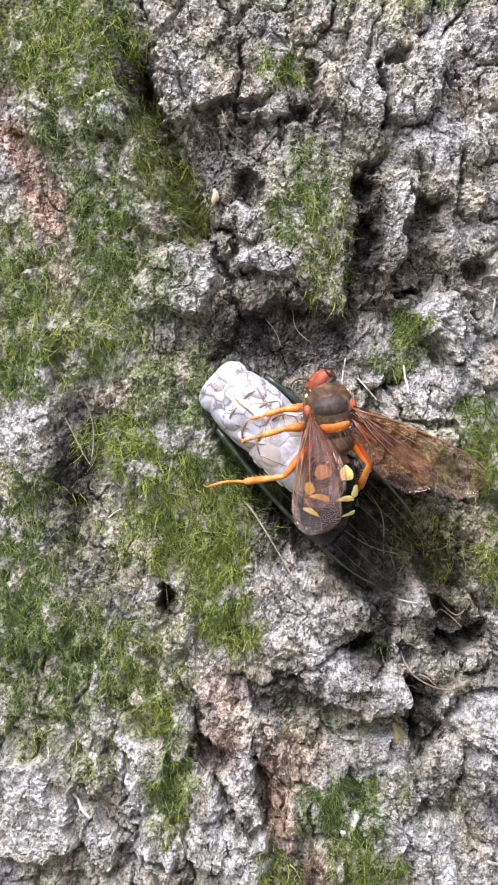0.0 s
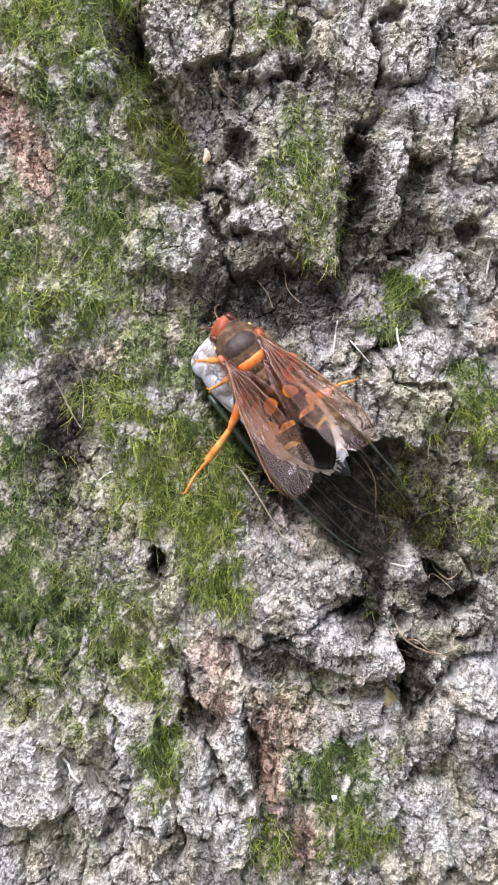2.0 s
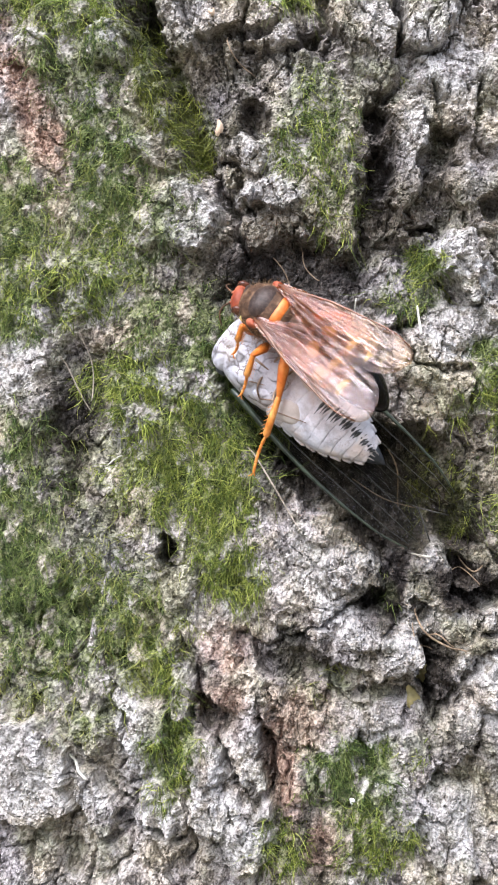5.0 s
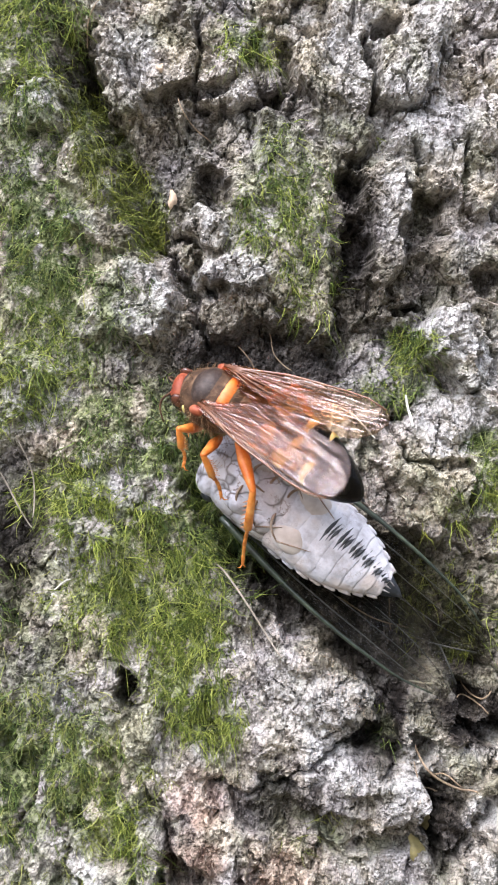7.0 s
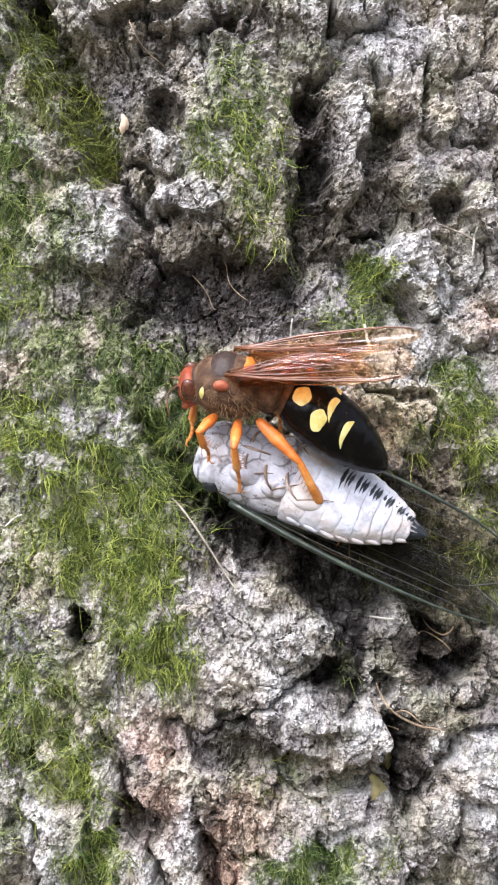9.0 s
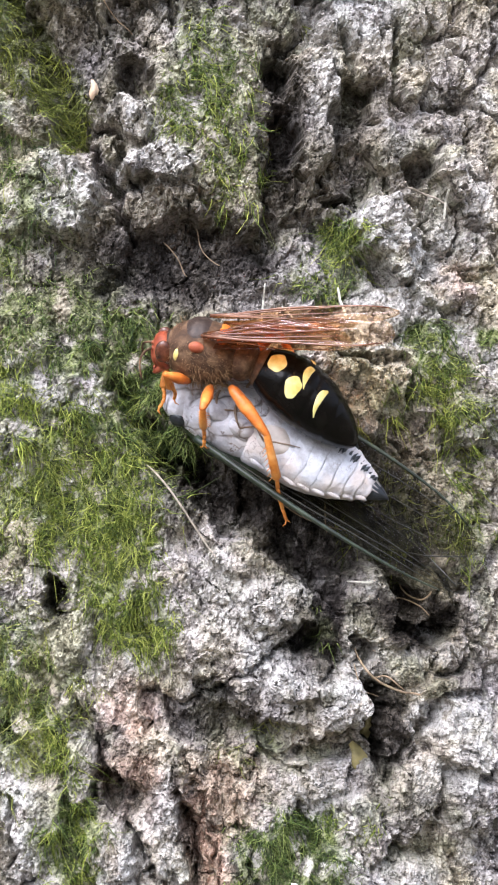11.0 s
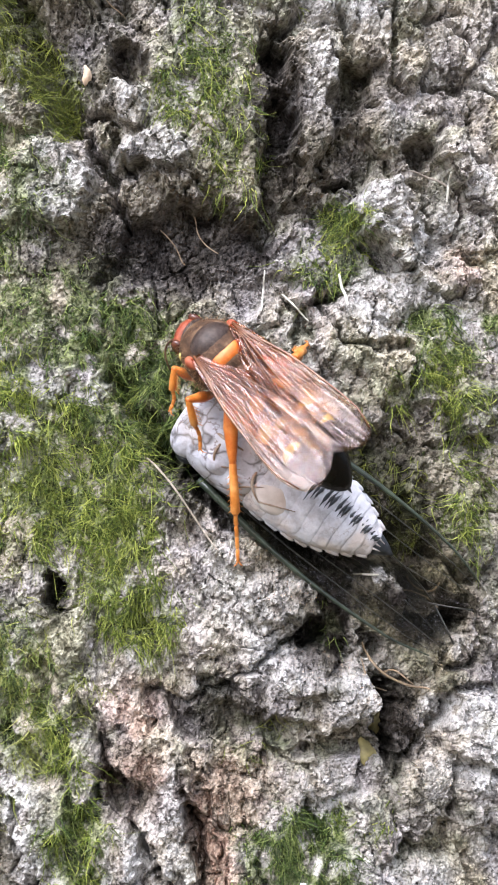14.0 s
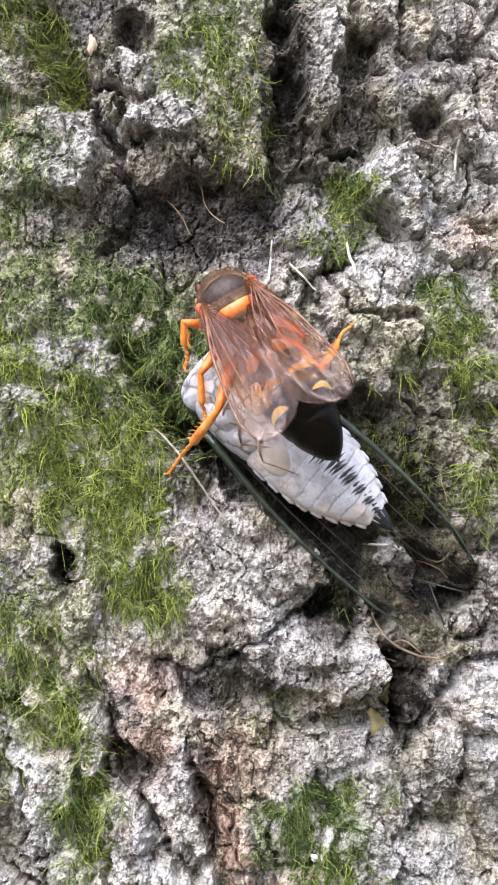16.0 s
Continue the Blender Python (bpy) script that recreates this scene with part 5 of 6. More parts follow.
def make_cicada():
    cicada = tagged(new("cicada"), "paralysed cicada lying belly up with pale waxy underside", "cicada")
    part("thorax", egg(3.8, 0, -0.4, 8.4, 6.1, 4.3, front=0.55), WHITE, cicada, "white waxy thorax")
    part("back", egg(2.0, 0, -2.2, 10.4, 6.3, 3.2), GREENISH, cicada, "dark green back")
    head = part("head", egg(10.4, 0, -0.5, 2.7, 5.3, 3.0, front=0.55), WHITE, cicada, "pale broad head")
    for side in (1, -1):
        part("eye", egg(10.0, side * 4.9, -1.1, 1.1, 0.9, 1.1), INK, head, "dark bulging eye")
    nose = part("snout", egg(10.9, 0, 1.3, 2.1, 1.9, 1.6), WHITE, head, "striped swollen snout")
    for j in range(7):
        for side in (1, -1):
            x = 9.5 + 0.42 * j
            y = lambda k: 0.3 + 1.25 * k / 5
            z = lambda xx, yy: 1.3 + 1.6 * math.sqrt(max(0.01, 1 - ((xx - 10.9) / 2.15) ** 2 - (yy / 1.95) ** 2))
            part("snout_stripe", tube([(x + 0.05 * k, side * y(k), z(x + 0.05 * k, y(k))) for k in range(6)], 0.03, 5), TAN, nose)
    part("beak", tube(((9.2, 0, 2.8), (7.0, 0, 3.6), (4.6, 0, 4.0)), [0.42, 0.3, 0.1], 8), TAN, head, "thin folded beak")
    # flat-bellied abdomen that tapers to a point, in overlapping rings with ragged side flaps
    def girth(x):
        return 6.1 * math.sin(0.5 * math.pi * min(1.0, max(0.02, (x + 16.4) / 12.0))) ** 0.86

    def shell(rings, sides=40):
        bm = bmesh.new()
        loops = []
        for x, ry, up in rings:
            ring = []
            for k in range(sides):
                a = 2 * math.pi * k / sides
                sn = math.sin(a)
                z = up * abs(sn) ** 0.75 if sn > 0 else -0.55 * ry * abs(sn)
                ring.append(bm.verts.new((x + 0.12 * math.sin(5 * a + 3 * x), ry * math.cos(a) * (1 + 0.012 * math.sin(9 * a + 5 * x)), z - 0.2)))
            loops.append(ring)
        for p, q in zip(loops, loops[1:]):
            for k in range(sides):
                bm.faces.new((p[k], p[(k + 1) % sides], q[(k + 1) % sides], q[k]))
        bm.faces.new(loops[0])
        bm.faces.new(loops[-1][::-1])
        return bm
    rise = lambda x: 0.56 * girth(x) + 0.5
    edges = [0.8, -1.4, -3.6, -5.6, -7.5, -9.3, -11.0, -12.6, -14.0]
    for k, (a, b) in enumerate(zip(edges, edges[1:])):
        ga, gb = girth(a), girth(b)
        ring = part("belly_ring", shell([(a + 0.6, ga * 0.93, rise(a) - 0.35), (a, ga, rise(a) - 0.05), ((a + b) / 2, (ga + gb) / 2 + 0.03, (rise(a) + rise(b)) / 2 + 0.04), (b + 0.15, gb + 0.04, rise(b) + 0.03), (b - 0.1, gb + 0.0, rise(b) + 0.0), (b - 0.35, gb * 0.97, rise(b) - 0.06)]), STREAKED, cicada, "white waxy ring of the belly")
        for side in (1, -1):
            flap = tube(((a - 0.2, side * (ga - 0.6), 0.4), ((a + b) / 2, side * ((ga + gb) / 2 - 0.1), 0.25), (b - 0.15, side * (gb + 0.12), 0.1), (b - 0.5 - 0.15 * math.sin(4 * k), side * (gb + 0.1), 0.05)), [0.2, 0.4, 0.3, 0.05], 8)
            part("side_flap", flap, STREAKED, ring)
        if k >= 2:  # dark feathery bar across the middle of the ring
            x = 0.62 * b + 0.38 * a
            g, up = girth(x), rise(x) + 0.02
            over = lambda y: up * (1 - min(0.98, (y / g) ** 2)) ** 0.375 - 0.2
            y0, y1 = 0.16 * g, -0.66 * g + 0.06 * k
            bar = bmesh.new()
            for j, (shift, size, reach_out) in enumerate(((0.45, 1.0, 1.0), (-0.1, 0.55, 0.7), (-0.5, 0.8, 0.55))):
                xx = x + shift
                ya, yb = y0 + (1 - reach_out) * (y1 - y0) * 0.4, y1 + (reach_out - 1) * (y1 - y0) * 0.5
                line = [ya + (yb - ya) * q / 8 for q in range(9)]
                thick = [(0.02, 0.10, 0.20, 0.34, 0.40, 0.36, 0.26, 0.12, 0.02)[q] * size * (0.9 + 0.15 * math.sin(4 * q + 2 * j + k)) for q in range(9)]
                tube([(xx - 0.5 * (q / 8) ** 2, y, over(y) - 0.62 * thick[q]) for q, y in enumerate(line)], thick, 8, bar)
            part("dark_bar", bar, INK, ring, "dark feathery bar")
    part("tail", shell([(-12.9, 2.1, 1.55), (-13.9, 1.95, 1.42), (-14.9, 1.5, 1.05), (-15.9, 0.85, 0.65), (-16.8, 0.1, 0.1)], 18), INK, cicada, "blackish tail tip")
    for y in (-0.7, 0.1, 0.8):
        part("tail_streak", tube(((-13.5, 1.3 * y, 1.12), (-14.4, 1.1 * y, 0.95), (-15.3, y * 0.8, 0.62)), [0.20, 0.15, 0.04], 8), STREAKED, cicada, "white streak on the tail")
    for side in (1, -1):
        part("belly_plate", egg(-1.2, side * 2.4, 2.35, 3.1, 2.8, 1.35), CREAM, cicada, "rounded cream belly plate")
        part("chest_plate", egg(6.6, side * 3.2, 2.2, 2.2, 1.7, 1.4), WHITE, cicada)
        part("chest_plate", egg(2.9, side * 3.6, 2.2, 1.8, 1.6, 1.3), WHITE, cicada)
        for root, knee, tip, mat in (((7.2, 1.0), (6.3, 3.8), (3.5, 2.3), TAN), ((4.6, 1.1), (3.0, 4.7), (0.2, 2.5), TAN), ((1.9, 1.3), (-0.2, 4.6), (-4.4, 2.9), TAN)):
            (ax, ay), (bx, by), (cx, cy) = root, knee, tip
            leg = part("leg", tube(bent((ax, side * ay, 3.5), (ax + 0.3, side * by * 0.75, 4.1), (bx, side * by, 3.1), 6), [0.15, 0.18, 0.19, 0.18, 0.16, 0.14, 0.10], 8), mat, cicada, "thin folded brownish leg")
            part("shin", tube(bent((bx, side * by, 3.1), ((bx + cx) / 2, side * (by + cy) / 2, 3.7), (cx, side * cy, 3.5), 6), [0.15, 0.13, 0.12, 0.10, 0.09, 0.07, 0.03], 8), mat, leg)
    # clear wings, held roof-like along the sides and past the tail
    for side in (1, -1):
        lead = lambda s: 0.9 + 2.0 * math.sin(math.pi * min(1, 0.05 + 0.9 * s)) - 2.6 * max(0, s - 0.82) ** 1.2 * 3.5
        trail = lambda s: 0.3 - 7.6 * math.sin(math.pi * min(1, 0.03 + 0.80 * s)) ** 0.95 + 1.8 * max(0, s - 0.85) * 4
        wing = part("wing", wing_skin(lead, trail, 36.0, side, 0.3, 0.06), SMOKY, cicada, "clear smoky wing with dark veins")
        edge = [(-36.0 * k / 20, side * lead(k / 20), 0.1) for k in range(20)]
        part("front_edge", tube(edge, [0.50 - 0.021 * k for k in range(20)], 8), GREENISH, wing, "dark green front edge")
        for t0, t1, s1, r in ((0.75, 0.86, 0.94, 0.12), (0.6, 0.60, 0.97, 0.10), (0.4, 0.34, 0.92, 0.10), (0.25, 0.12, 0.72, 0.09)):
            pts = []
            for k in range(11):
                s, t = s1 * k / 10, 0.7 + (t0 + (t1 - t0) * k / 10 - 0.7) * min(1, 3 * k / 10)
                pts.append((-36.0 * s, side * (trail(s) + (lead(s) - trail(s)) * t), 0.1 + pleat(t, s, 0.3)))
            part("vein", tube(pts, [r * (1 - 0.06 * k) for k in range(11)], 6), DARKVEIN, wing)
        rim = [(-36.0 * s, side * trail(s), 0.1 + 0.0) for s in (0.25 + 0.75 * k / 12 for k in range(13))]
        part("vein", tube(rim, 0.1, 6), DARKVEIN, wing)
        wing.matrix_local = pose(7.0 * MM, side * 4.4 * MM, -1.6 * MM, side * 28, 0, -4 if side > 0 else -3)
        low = part("hind_wing", wing_skin(lambda s: 0.5, lambda s: -5.5 * math.sin(math.pi * min(1, 0.06 + 0.8 * s)), 20.0, side, 0.3, 0.06), SMOKY, cicada, "short clear hind wing")
        low.matrix_local = pose(4.0 * MM, side * 4.1 * MM, -2.4 * MM, side * 30, 0, side * 4)
    for ob in cicada.children_recursive:
        ob.data.transform(Matrix.Diagonal((CICADA_SIZE, CICADA_SIZE * 0.85, CICADA_SIZE, 1)) if "wing" not in ob.name and "vein" not in ob.name and "edge" not in ob.name else Matrix.Scale(CICADA_SIZE, 4))
        ob.location = ob.location * CICADA_SIZE
    return cicada


wasp, wasp_head, wasp_abdomen, wasp_wings, wasp_legs = make_wasp()
cicada = make_cicada()


# ---- ground, and small litter on the bark ----
def litter_material():
    m, n, l, p = material("leaf_litter")
    c = ramp(n, l, noise_node(n, l, 30, 6, 0.7), (0.3, (0.035, 0.026, 0.018)), (0.5, (0.12, 0.085, 0.055)), (0.7, (0.24, 0.18, 0.12)))
    c = mix(n, l, ramp(n, l, noise_node(n, l, 0.8, 4), (0.45, 0.0), (0.65, 0.8)), c, (0.06, 0.09, 0.03))
    l.new(c, p.inputs["Base Color"])
    p.inputs["Roughness"].default_value = 0.9
    bump(n, l, p, noise_node(n, l, 60, 5), 1.0, 0.02)
    return m


ground_bm = bmesh.new()
bmesh.ops.create_circle(ground_bm, cap_ends=True, segments=64, radius=600)
ground_mesh = bpy.data.meshes.new("ground")
ground_bm.to_mesh(ground_mesh)
ground_bm.free()
ground_mesh.materials.append(litter_material())
tagged(new("ground", ground_mesh), "brown leaf litter round the foot of the tree", "ground", kind="structure")


def plain(name, colour, rough=0.6, spread_by=0.35, scale=900):
    m, n, l, p = material(name)
    l.new(ramp(n, l, noise_node(n, l, scale, 4), (0.3, tuple(c * (1 - spread_by) for c in colour)), (0.7, tuple(min(1, c * (1 + spread_by)) for c in colour))), p.inputs["Base Color"])
    p.inputs["Roughness"].default_value = rough
    return m


STRAW, TWIG, ROOT, CHIP, SCRAP, SPECK = plain("pale_straw", (0.68, 0.66, 0.58)), plain("grey_twig", (0.30, 0.26, 0.21)), plain("tan_root", (0.30, 0.22, 0.14)), plain("tan_chip", (0.58, 0.44, 0.31)), plain("yellow_leaf", (0.26, 0.22, 0.09)), plain("white_fleck", (0.75, 0.80, 0.86))

GROUPS = {"straw": "straws caught in the bark", "twig": "twigs on the bark", "root_fibre": "root fibres in the furrows", "bark_chip": "wood chips in the furrows", "leaf_scrap": "leaf scraps under a ledge"}


def strand(name, label, category, mat, thick, *points, out=0.5):
    """A thin stalk or fibre laid over the bark through points (u, w); thick in mm."""
    line = [Vector((u, w, 0)) for u, w in points]
    for _ in range(3):  # round the bends
        cut = [line[0]]
        for p, q in zip(line, line[1:]):
            cut += [p.lerp(q, 0.25), p.lerp(q, 0.75)]
        line = cut + [line[-1]]
    wave = 0.0 if name == "straw" else 0.15
    fine = [(p.x + wave * math.sin(0.31 * k + points[0][1]), p.y + wave * math.sin(0.23 * k + points[0][0])) for k, p in enumerate(line)]
    depth = [on_bark(np.array(u), np.array(w), 0.0)[1] for u, w in fine]
    n = len(fine)
    top_line = [min(depth[max(0, k - 2):k + 3]) for k in range(n)]  # it bridges the dips
    even = [sum(top_line[max(0, k - 2):k + 3]) / len(top_line[max(0, k - 2):k + 3]) for k in range(n)]
    pts = [(u, y * 1000 - out, w + 1000) for (u, w), y in zip(fine, even)]
    tagged(part(name, tube(pts, [thick * (1 - 0.5 * abs(2 * k / (n - 1) - 1) ** 3) for k in range(n)], 7), mat), label, category, group=GROUPS.get(name, ""))


def scrap(name, label, category, mat, u, w, ru, rw, turn, thick=0.35, out=0.5):
    """A small curled flake."""
    bm = bmesh.new()
    c, s = math.cos(radians(turn)), math.sin(radians(turn))
    y0 = on_bark(np.array(u), np.array(w), 0.0)[1] * 1000 - out
    rings = []
    for lift in (0.0, thick):
        ring = []
        for k in range(14):
            a = 2 * math.pi * k / 14
            r = 1 + 0.22 * math.sin(3 * a + u) + 0.12 * math.sin(5 * a + w)
            x, z = ru * r * math.cos(a), rw * r * math.sin(a)
            ring.append(bm.verts.new((u + x * c - z * s, y0 - lift - 0.25 * (x / ru) ** 2, 1000 + w + x * s + z * c)))
        rings.append(ring)
    for k in range(14):
        bm.faces.new((rings[0][k], rings[0][(k + 1) % 14], rings[1][(k + 1) % 14], rings[1][k]))
    bm.faces.new(rings[0])
    bm.faces.new(rings[1][::-1])
    tagged(part(name, bm, mat), label, category, group=GROUPS.get(name, ""))


strand('straw', 'short white straw caught in the bark', 'straw', STRAW, 0.16, (21.3, 11.5), (21.5, 9.8), (21.8, 7.8), out=1.2)
strand('straw', 'short white straw caught in the bark', 'straw', STRAW, 0.1, (13.3, 12.5), (13.0, 10.3), (12.6, 7.9), out=1.2)
strand('straw', 'short white straw caught in the bark', 'straw', STRAW, 0.1, (15.0, 9.8), (16.3, 8.3), (17.7, 6.7), out=1.0)
strand('straw', 'short white straw caught in the bark', 'straw', STRAW, 0.14, (34.2, 21.8), (33.8, 18.9), out=1.0)
strand('straw', 'short white straw caught in the bark', 'straw', STRAW, 0.2, (-24.9, -48.6), (-23.6, -50.1), (-22.3, -51.5))
strand('straw', 'short white straw caught in the bark', 'straw', STRAW, 0.22, (33.7, -58.7), (35.5, -59.8))
strand('straw', 'short white straw caught in the bark', 'straw', STRAW, 0.12, (20.7, -21.0), (23.3, -21.2))
strand('straw', 'short white straw caught in the bark', 'straw', STRAW, 0.08, (-19.7, -9.7), (-18.3, -8.5), (-17.5, -8.3))
strand('twig', 'thin grey twig lying on the bark', 'twig', TWIG, 0.14, (29.9, 22.6), (32.3, 21.5), (34.5, 20.2), out=0.8)
strand('twig', 'thin grey twig lying on the bark', 'twig', TWIG, 0.1, (-26.0, 5.0), (-24.5, 1.3), (-22.0, -2.2), out=1.0)
strand('twig', 'thin grey twig lying on the bark', 'twig', TWIG, 0.09, (-23.4, 8.2), (-21.4, 4.5), (-22.0, -1.3), out=1.0)
strand('twig', 'thin grey twig lying on the bark', 'twig', TWIG, 0.12, (-0.7, -7.0), (2.7, -11.7), (6.3, -17.3), out=1.2)
strand('root_fibre', 'tan curling root fibre in a furrow', 'fibre', ROOT, 0.14, (21.2, -28.5), (22.8, -31.7), (25.9, -33.6), (28.1, -33.9))
strand('root_fibre', 'tan curling root fibre in a furrow', 'fibre', ROOT, 0.1, (22.8, -31.7), (24.3, -31.3), (26.3, -33.3))
strand('root_fibre', 'tan curling root fibre in a furrow', 'fibre', ROOT, 0.1, (27.1, -21.9), (28.5, -23.7), (30.2, -22.7), out=0.8)
strand('root_fibre', 'tan curling root fibre in a furrow', 'fibre', ROOT, 0.09, (17.1, -6.7), (19.1, -10.5), (19.0, -15.5), out=1.4)
strand('root_fibre', 'tan curling root fibre in a furrow', 'fibre', ROOT, 0.08, (12.7, -11.3), (16.7, -14.1), (21.1, -15.3), out=1.0)
strand('root_fibre', 'tan curling root fibre in a furrow', 'fibre', ROOT, 0.08, (25.9, -23.3), (28.7, -23.8), (29.7, -25.3))
strand('root_fibre', 'tan curling root fibre in a furrow', 'fibre', ROOT, 0.07, (2.3, 17.9), (3.9, 15.9), (4.7, 13.9))
strand('root_fibre', 'tan curling root fibre in a furrow', 'fibre', ROOT, 0.07, (8.3, 14.7), (6.3, 17.1), (5.9, 19.1))
strand('root_fibre', 'tan curling root fibre in a furrow', 'fibre', ROOT, 0.08, (-12.5, 57.9), (-13.7, 55.1), (-14.3, 53.1))
strand('root_fibre', 'tan curling root fibre in a furrow', 'fibre', ROOT, 0.07, (-3.7, 46.7), (-2.5, 43.5), (-0.1, 41.5))
strand('root_fibre', 'tan curling root fibre in a furrow', 'fibre', ROOT, 0.08, (20.7, -30.1), (21.7, -32.9), (23.5, -34.1))
scrap('bark_chip', 'small tan wood chip stuck in a furrow', 'chip', CHIP, -4.6, 34.6, 0.48, 1.04, -8)
scrap('leaf_scrap', 'yellowed leaf scrap under a ledge of bark', 'leaf', SCRAP, 21.0, -40.5, 0.88, 1.60, 10)
scrap('lichen_fleck', 'bluish white fleck in dark moss', 'lichen', SPECK, 13.1, -53.9, 0.36, 0.4, 0, out=1.2)
scrap('bark_chip', 'small tan wood chip stuck in a furrow', 'chip', CHIP, -5.5, 49.5, 0.40, 0.48, 30)
scrap('leaf_scrap', 'yellowed leaf scrap under a ledge of bark', 'leaf', SCRAP, 22.3, -37.7, 0.64, 1.12, -20)


# ---- what moves ----
def lying(u, w, out, heading, roll=0.0, pitch=0.0):
    """The pose of a thing on the bark: u, w and out in mm; heading in degrees from the right, anticlockwise; roll shows its left side; pitch lifts its head."""
    ahead = Vector((math.cos(radians(heading)), 0, math.sin(radians(heading))))
    up = Vector((0, -1, 0))
    m = Matrix((ahead, up.cross(ahead), up)).transposed().to_4x4()
    return Matrix.Translation((u * MM, -out * MM, 1 + w * MM)) @ m @ Euler((radians(roll), radians(-pitch), 0)).to_matrix().to_4x4()


def reach(root, foot, thigh, shin, knee_way, last=None):
    """The poses of a thigh in the wasp's space, and of its shin in the thigh's, so that the foot comes near a place (mm, wasp's space)."""
    root, foot = Vector(root), Vector(foot)
    way = foot - root
    d = min(max(way.length, abs(thigh - shin) + 0.4), thigh + shin - 0.15)
    way.normalize()
    wish = Vector(knee_way).normalized()
    bend = (wish - way * wish.dot(way)).normalized()
    if last:
        kept = (last - way * last.dot(way)).normalized()
        bend = bend if bend.dot(kept) > 0.75 else (kept * 0.85 + bend * 0.15).normalized()
        bend = (bend - way * bend.dot(way)).normalized()
    cos_a = (thigh**2 + d**2 - shin**2) / (2 * thigh * d)
    a = math.acos(max(-1, min(1, cos_a)))
    along = (way * math.cos(a) + bend * math.sin(a)).normalized()
    knee, end = root + along * thigh, root + way * d

    hinge = bend.cross(way).normalized()

    def aimed(x):
        return Matrix((x, hinge, x.cross(hinge))).transposed()
    m1 = aimed(along).to_4x4()
    m1.translation = root
    m2 = aimed((end - knee).normalized()).to_4x4()
    m2.translation = knee
    local = m1.inverted() @ m2
    m1.translation, local.translation = m1.translation * (MM * WASP_SIZE), local.translation * (MM * WASP_SIZE)
    return m1, local, bend


# the wasp's way: seconds, u, w and height over the bark (mm), heading, roll, pitch
WASP_WAY = [
    (0, 10.74, 5.51, 11, 98, 4, 0),
    (0.5, 8.52, 7.88, 11, 116, 2, -4),
    (1, 4.69, 8.45, 11, 124, 2, -6),
    (1.5, 4.12, 6.81, 11, 133, 4, -6),
    (2, 0.64, 8.39, 11, 127, 4, -8),
    (2.5, 2.46, 7.66, 11, 121, 4, -8),
    (3, 3.44, 7.89, 11, 121, 4, -8),
    (5.3, 2.78, 11.44, 10, 154, 22, -15),
    (5.5, 4.09, 11.94, 10, 156, 25, -17),
    (6, 1.48, 11.23, 10, 165, 34, -14),
    (6.5, 1.05, 11.95, 10, 154, 32, -16),
    (7, 0.26, 11.21, 10, 154, 25, -19),
    (7.5, 15.77, 7.83, 11, 132, 8, -14),
    (8, 8.9, 2.86, 11, 164, 12, -4),
    (8.5, 7.32, 4.37, 9, 168, 50, -4),
    (9, 6.42, 5.01, 9, 168, 55, -4),
    (9.2, 7.35, 5.94, 9, 168, 55, -4),
    (11.3, 5.66, 4.27, 9, 164, 62, -4),
    (11.5, 5.28, 4.18, 9, 165, 63, -4),
    (12, 5.2, 4.79, 9, 164, 60, -4),
    (12.5, 8.12, 4.29, 9, 156, 42, -8),
    (13, 8.25, 2.69, 9.5, 152, 38, -11),
    (13.5, 6.36, 2.93, 10, 146, 28, -15),
    (14, 7.62, 2.6, 10.5, 134, 14, -20),
    (14.5, 8.03, 2.77, 11, 130, 6, -26),
    (15, 7.09, 3.68, 11, 129, 5, -26),
    (15.5, 10.5, 3.15, 11, 123, 3, -26),
    (16, 8.46, 4.17, 11, 117, 2, -26),
]
# the cicada's way: seconds, u, w, height, heading, roll
CICADA_WAY = [
    (0, 3.72, 2.38, 4, 138.43, 0),
    (0.5, 4.27, 1.91, 4, 138.97, 0),
    (1, 3.99, 1.7, 4, 138.3, 0),
    (1.5, 3.81, 1.8, 4, 137.73, 0),
    (2, 3.79, 1.73, 4, 137.55, 0),
    (2.5, 4.6, 0.7, 4, 137.55, 0),
    (3, 4.91, 0.74, 4, 136.07, 0),
    (5.5, 5.83, 0.41, 4, 141.69, 4),
    (6, 6.33, 0.46, 4, 139.48, 4),
    (6.5, 6.23, -0.05, 4, 140.22, 4),
    (7, 8.02, -1.8, 4, 141.63, 4),
    (7.5, 9.17, -4.23, 4, 133.33, 0),
    (8, 11.77, -7.6, 4, 138.88, 8),
    (8.5, 13.06, -7.23, 4, 148.05, 22),
    (9, 13.41, -5.99, 4, 156, 30),
    (9.2, 13.2, -4.87, 4, 153.88, 30),
    (11.3, 12.2, -4.08, 4, 148.02, 34),
    (12, 11.1, -4.82, 4, 148.19, 34),
    (12.5, 12.73, -5.44, 4, 151.65, 28),
    (13, 11.87, -7.8, 4, 141.8, 14),
    (13.5, 12.31, -9.06, 4, 141.8, 6),
    (14, 12.75, -9.82, 4, 142.13, 2),
    (14.5, 12.24, -10.24, 4, 140.16, 2),
    (15, 12.39, -10.4, 4, 136.86, 2),
    (15.5, 12.33, -8.39, 4, 140.09, 2),
    (16, 12.74, -8.96, 4, 136.04, 2),
]
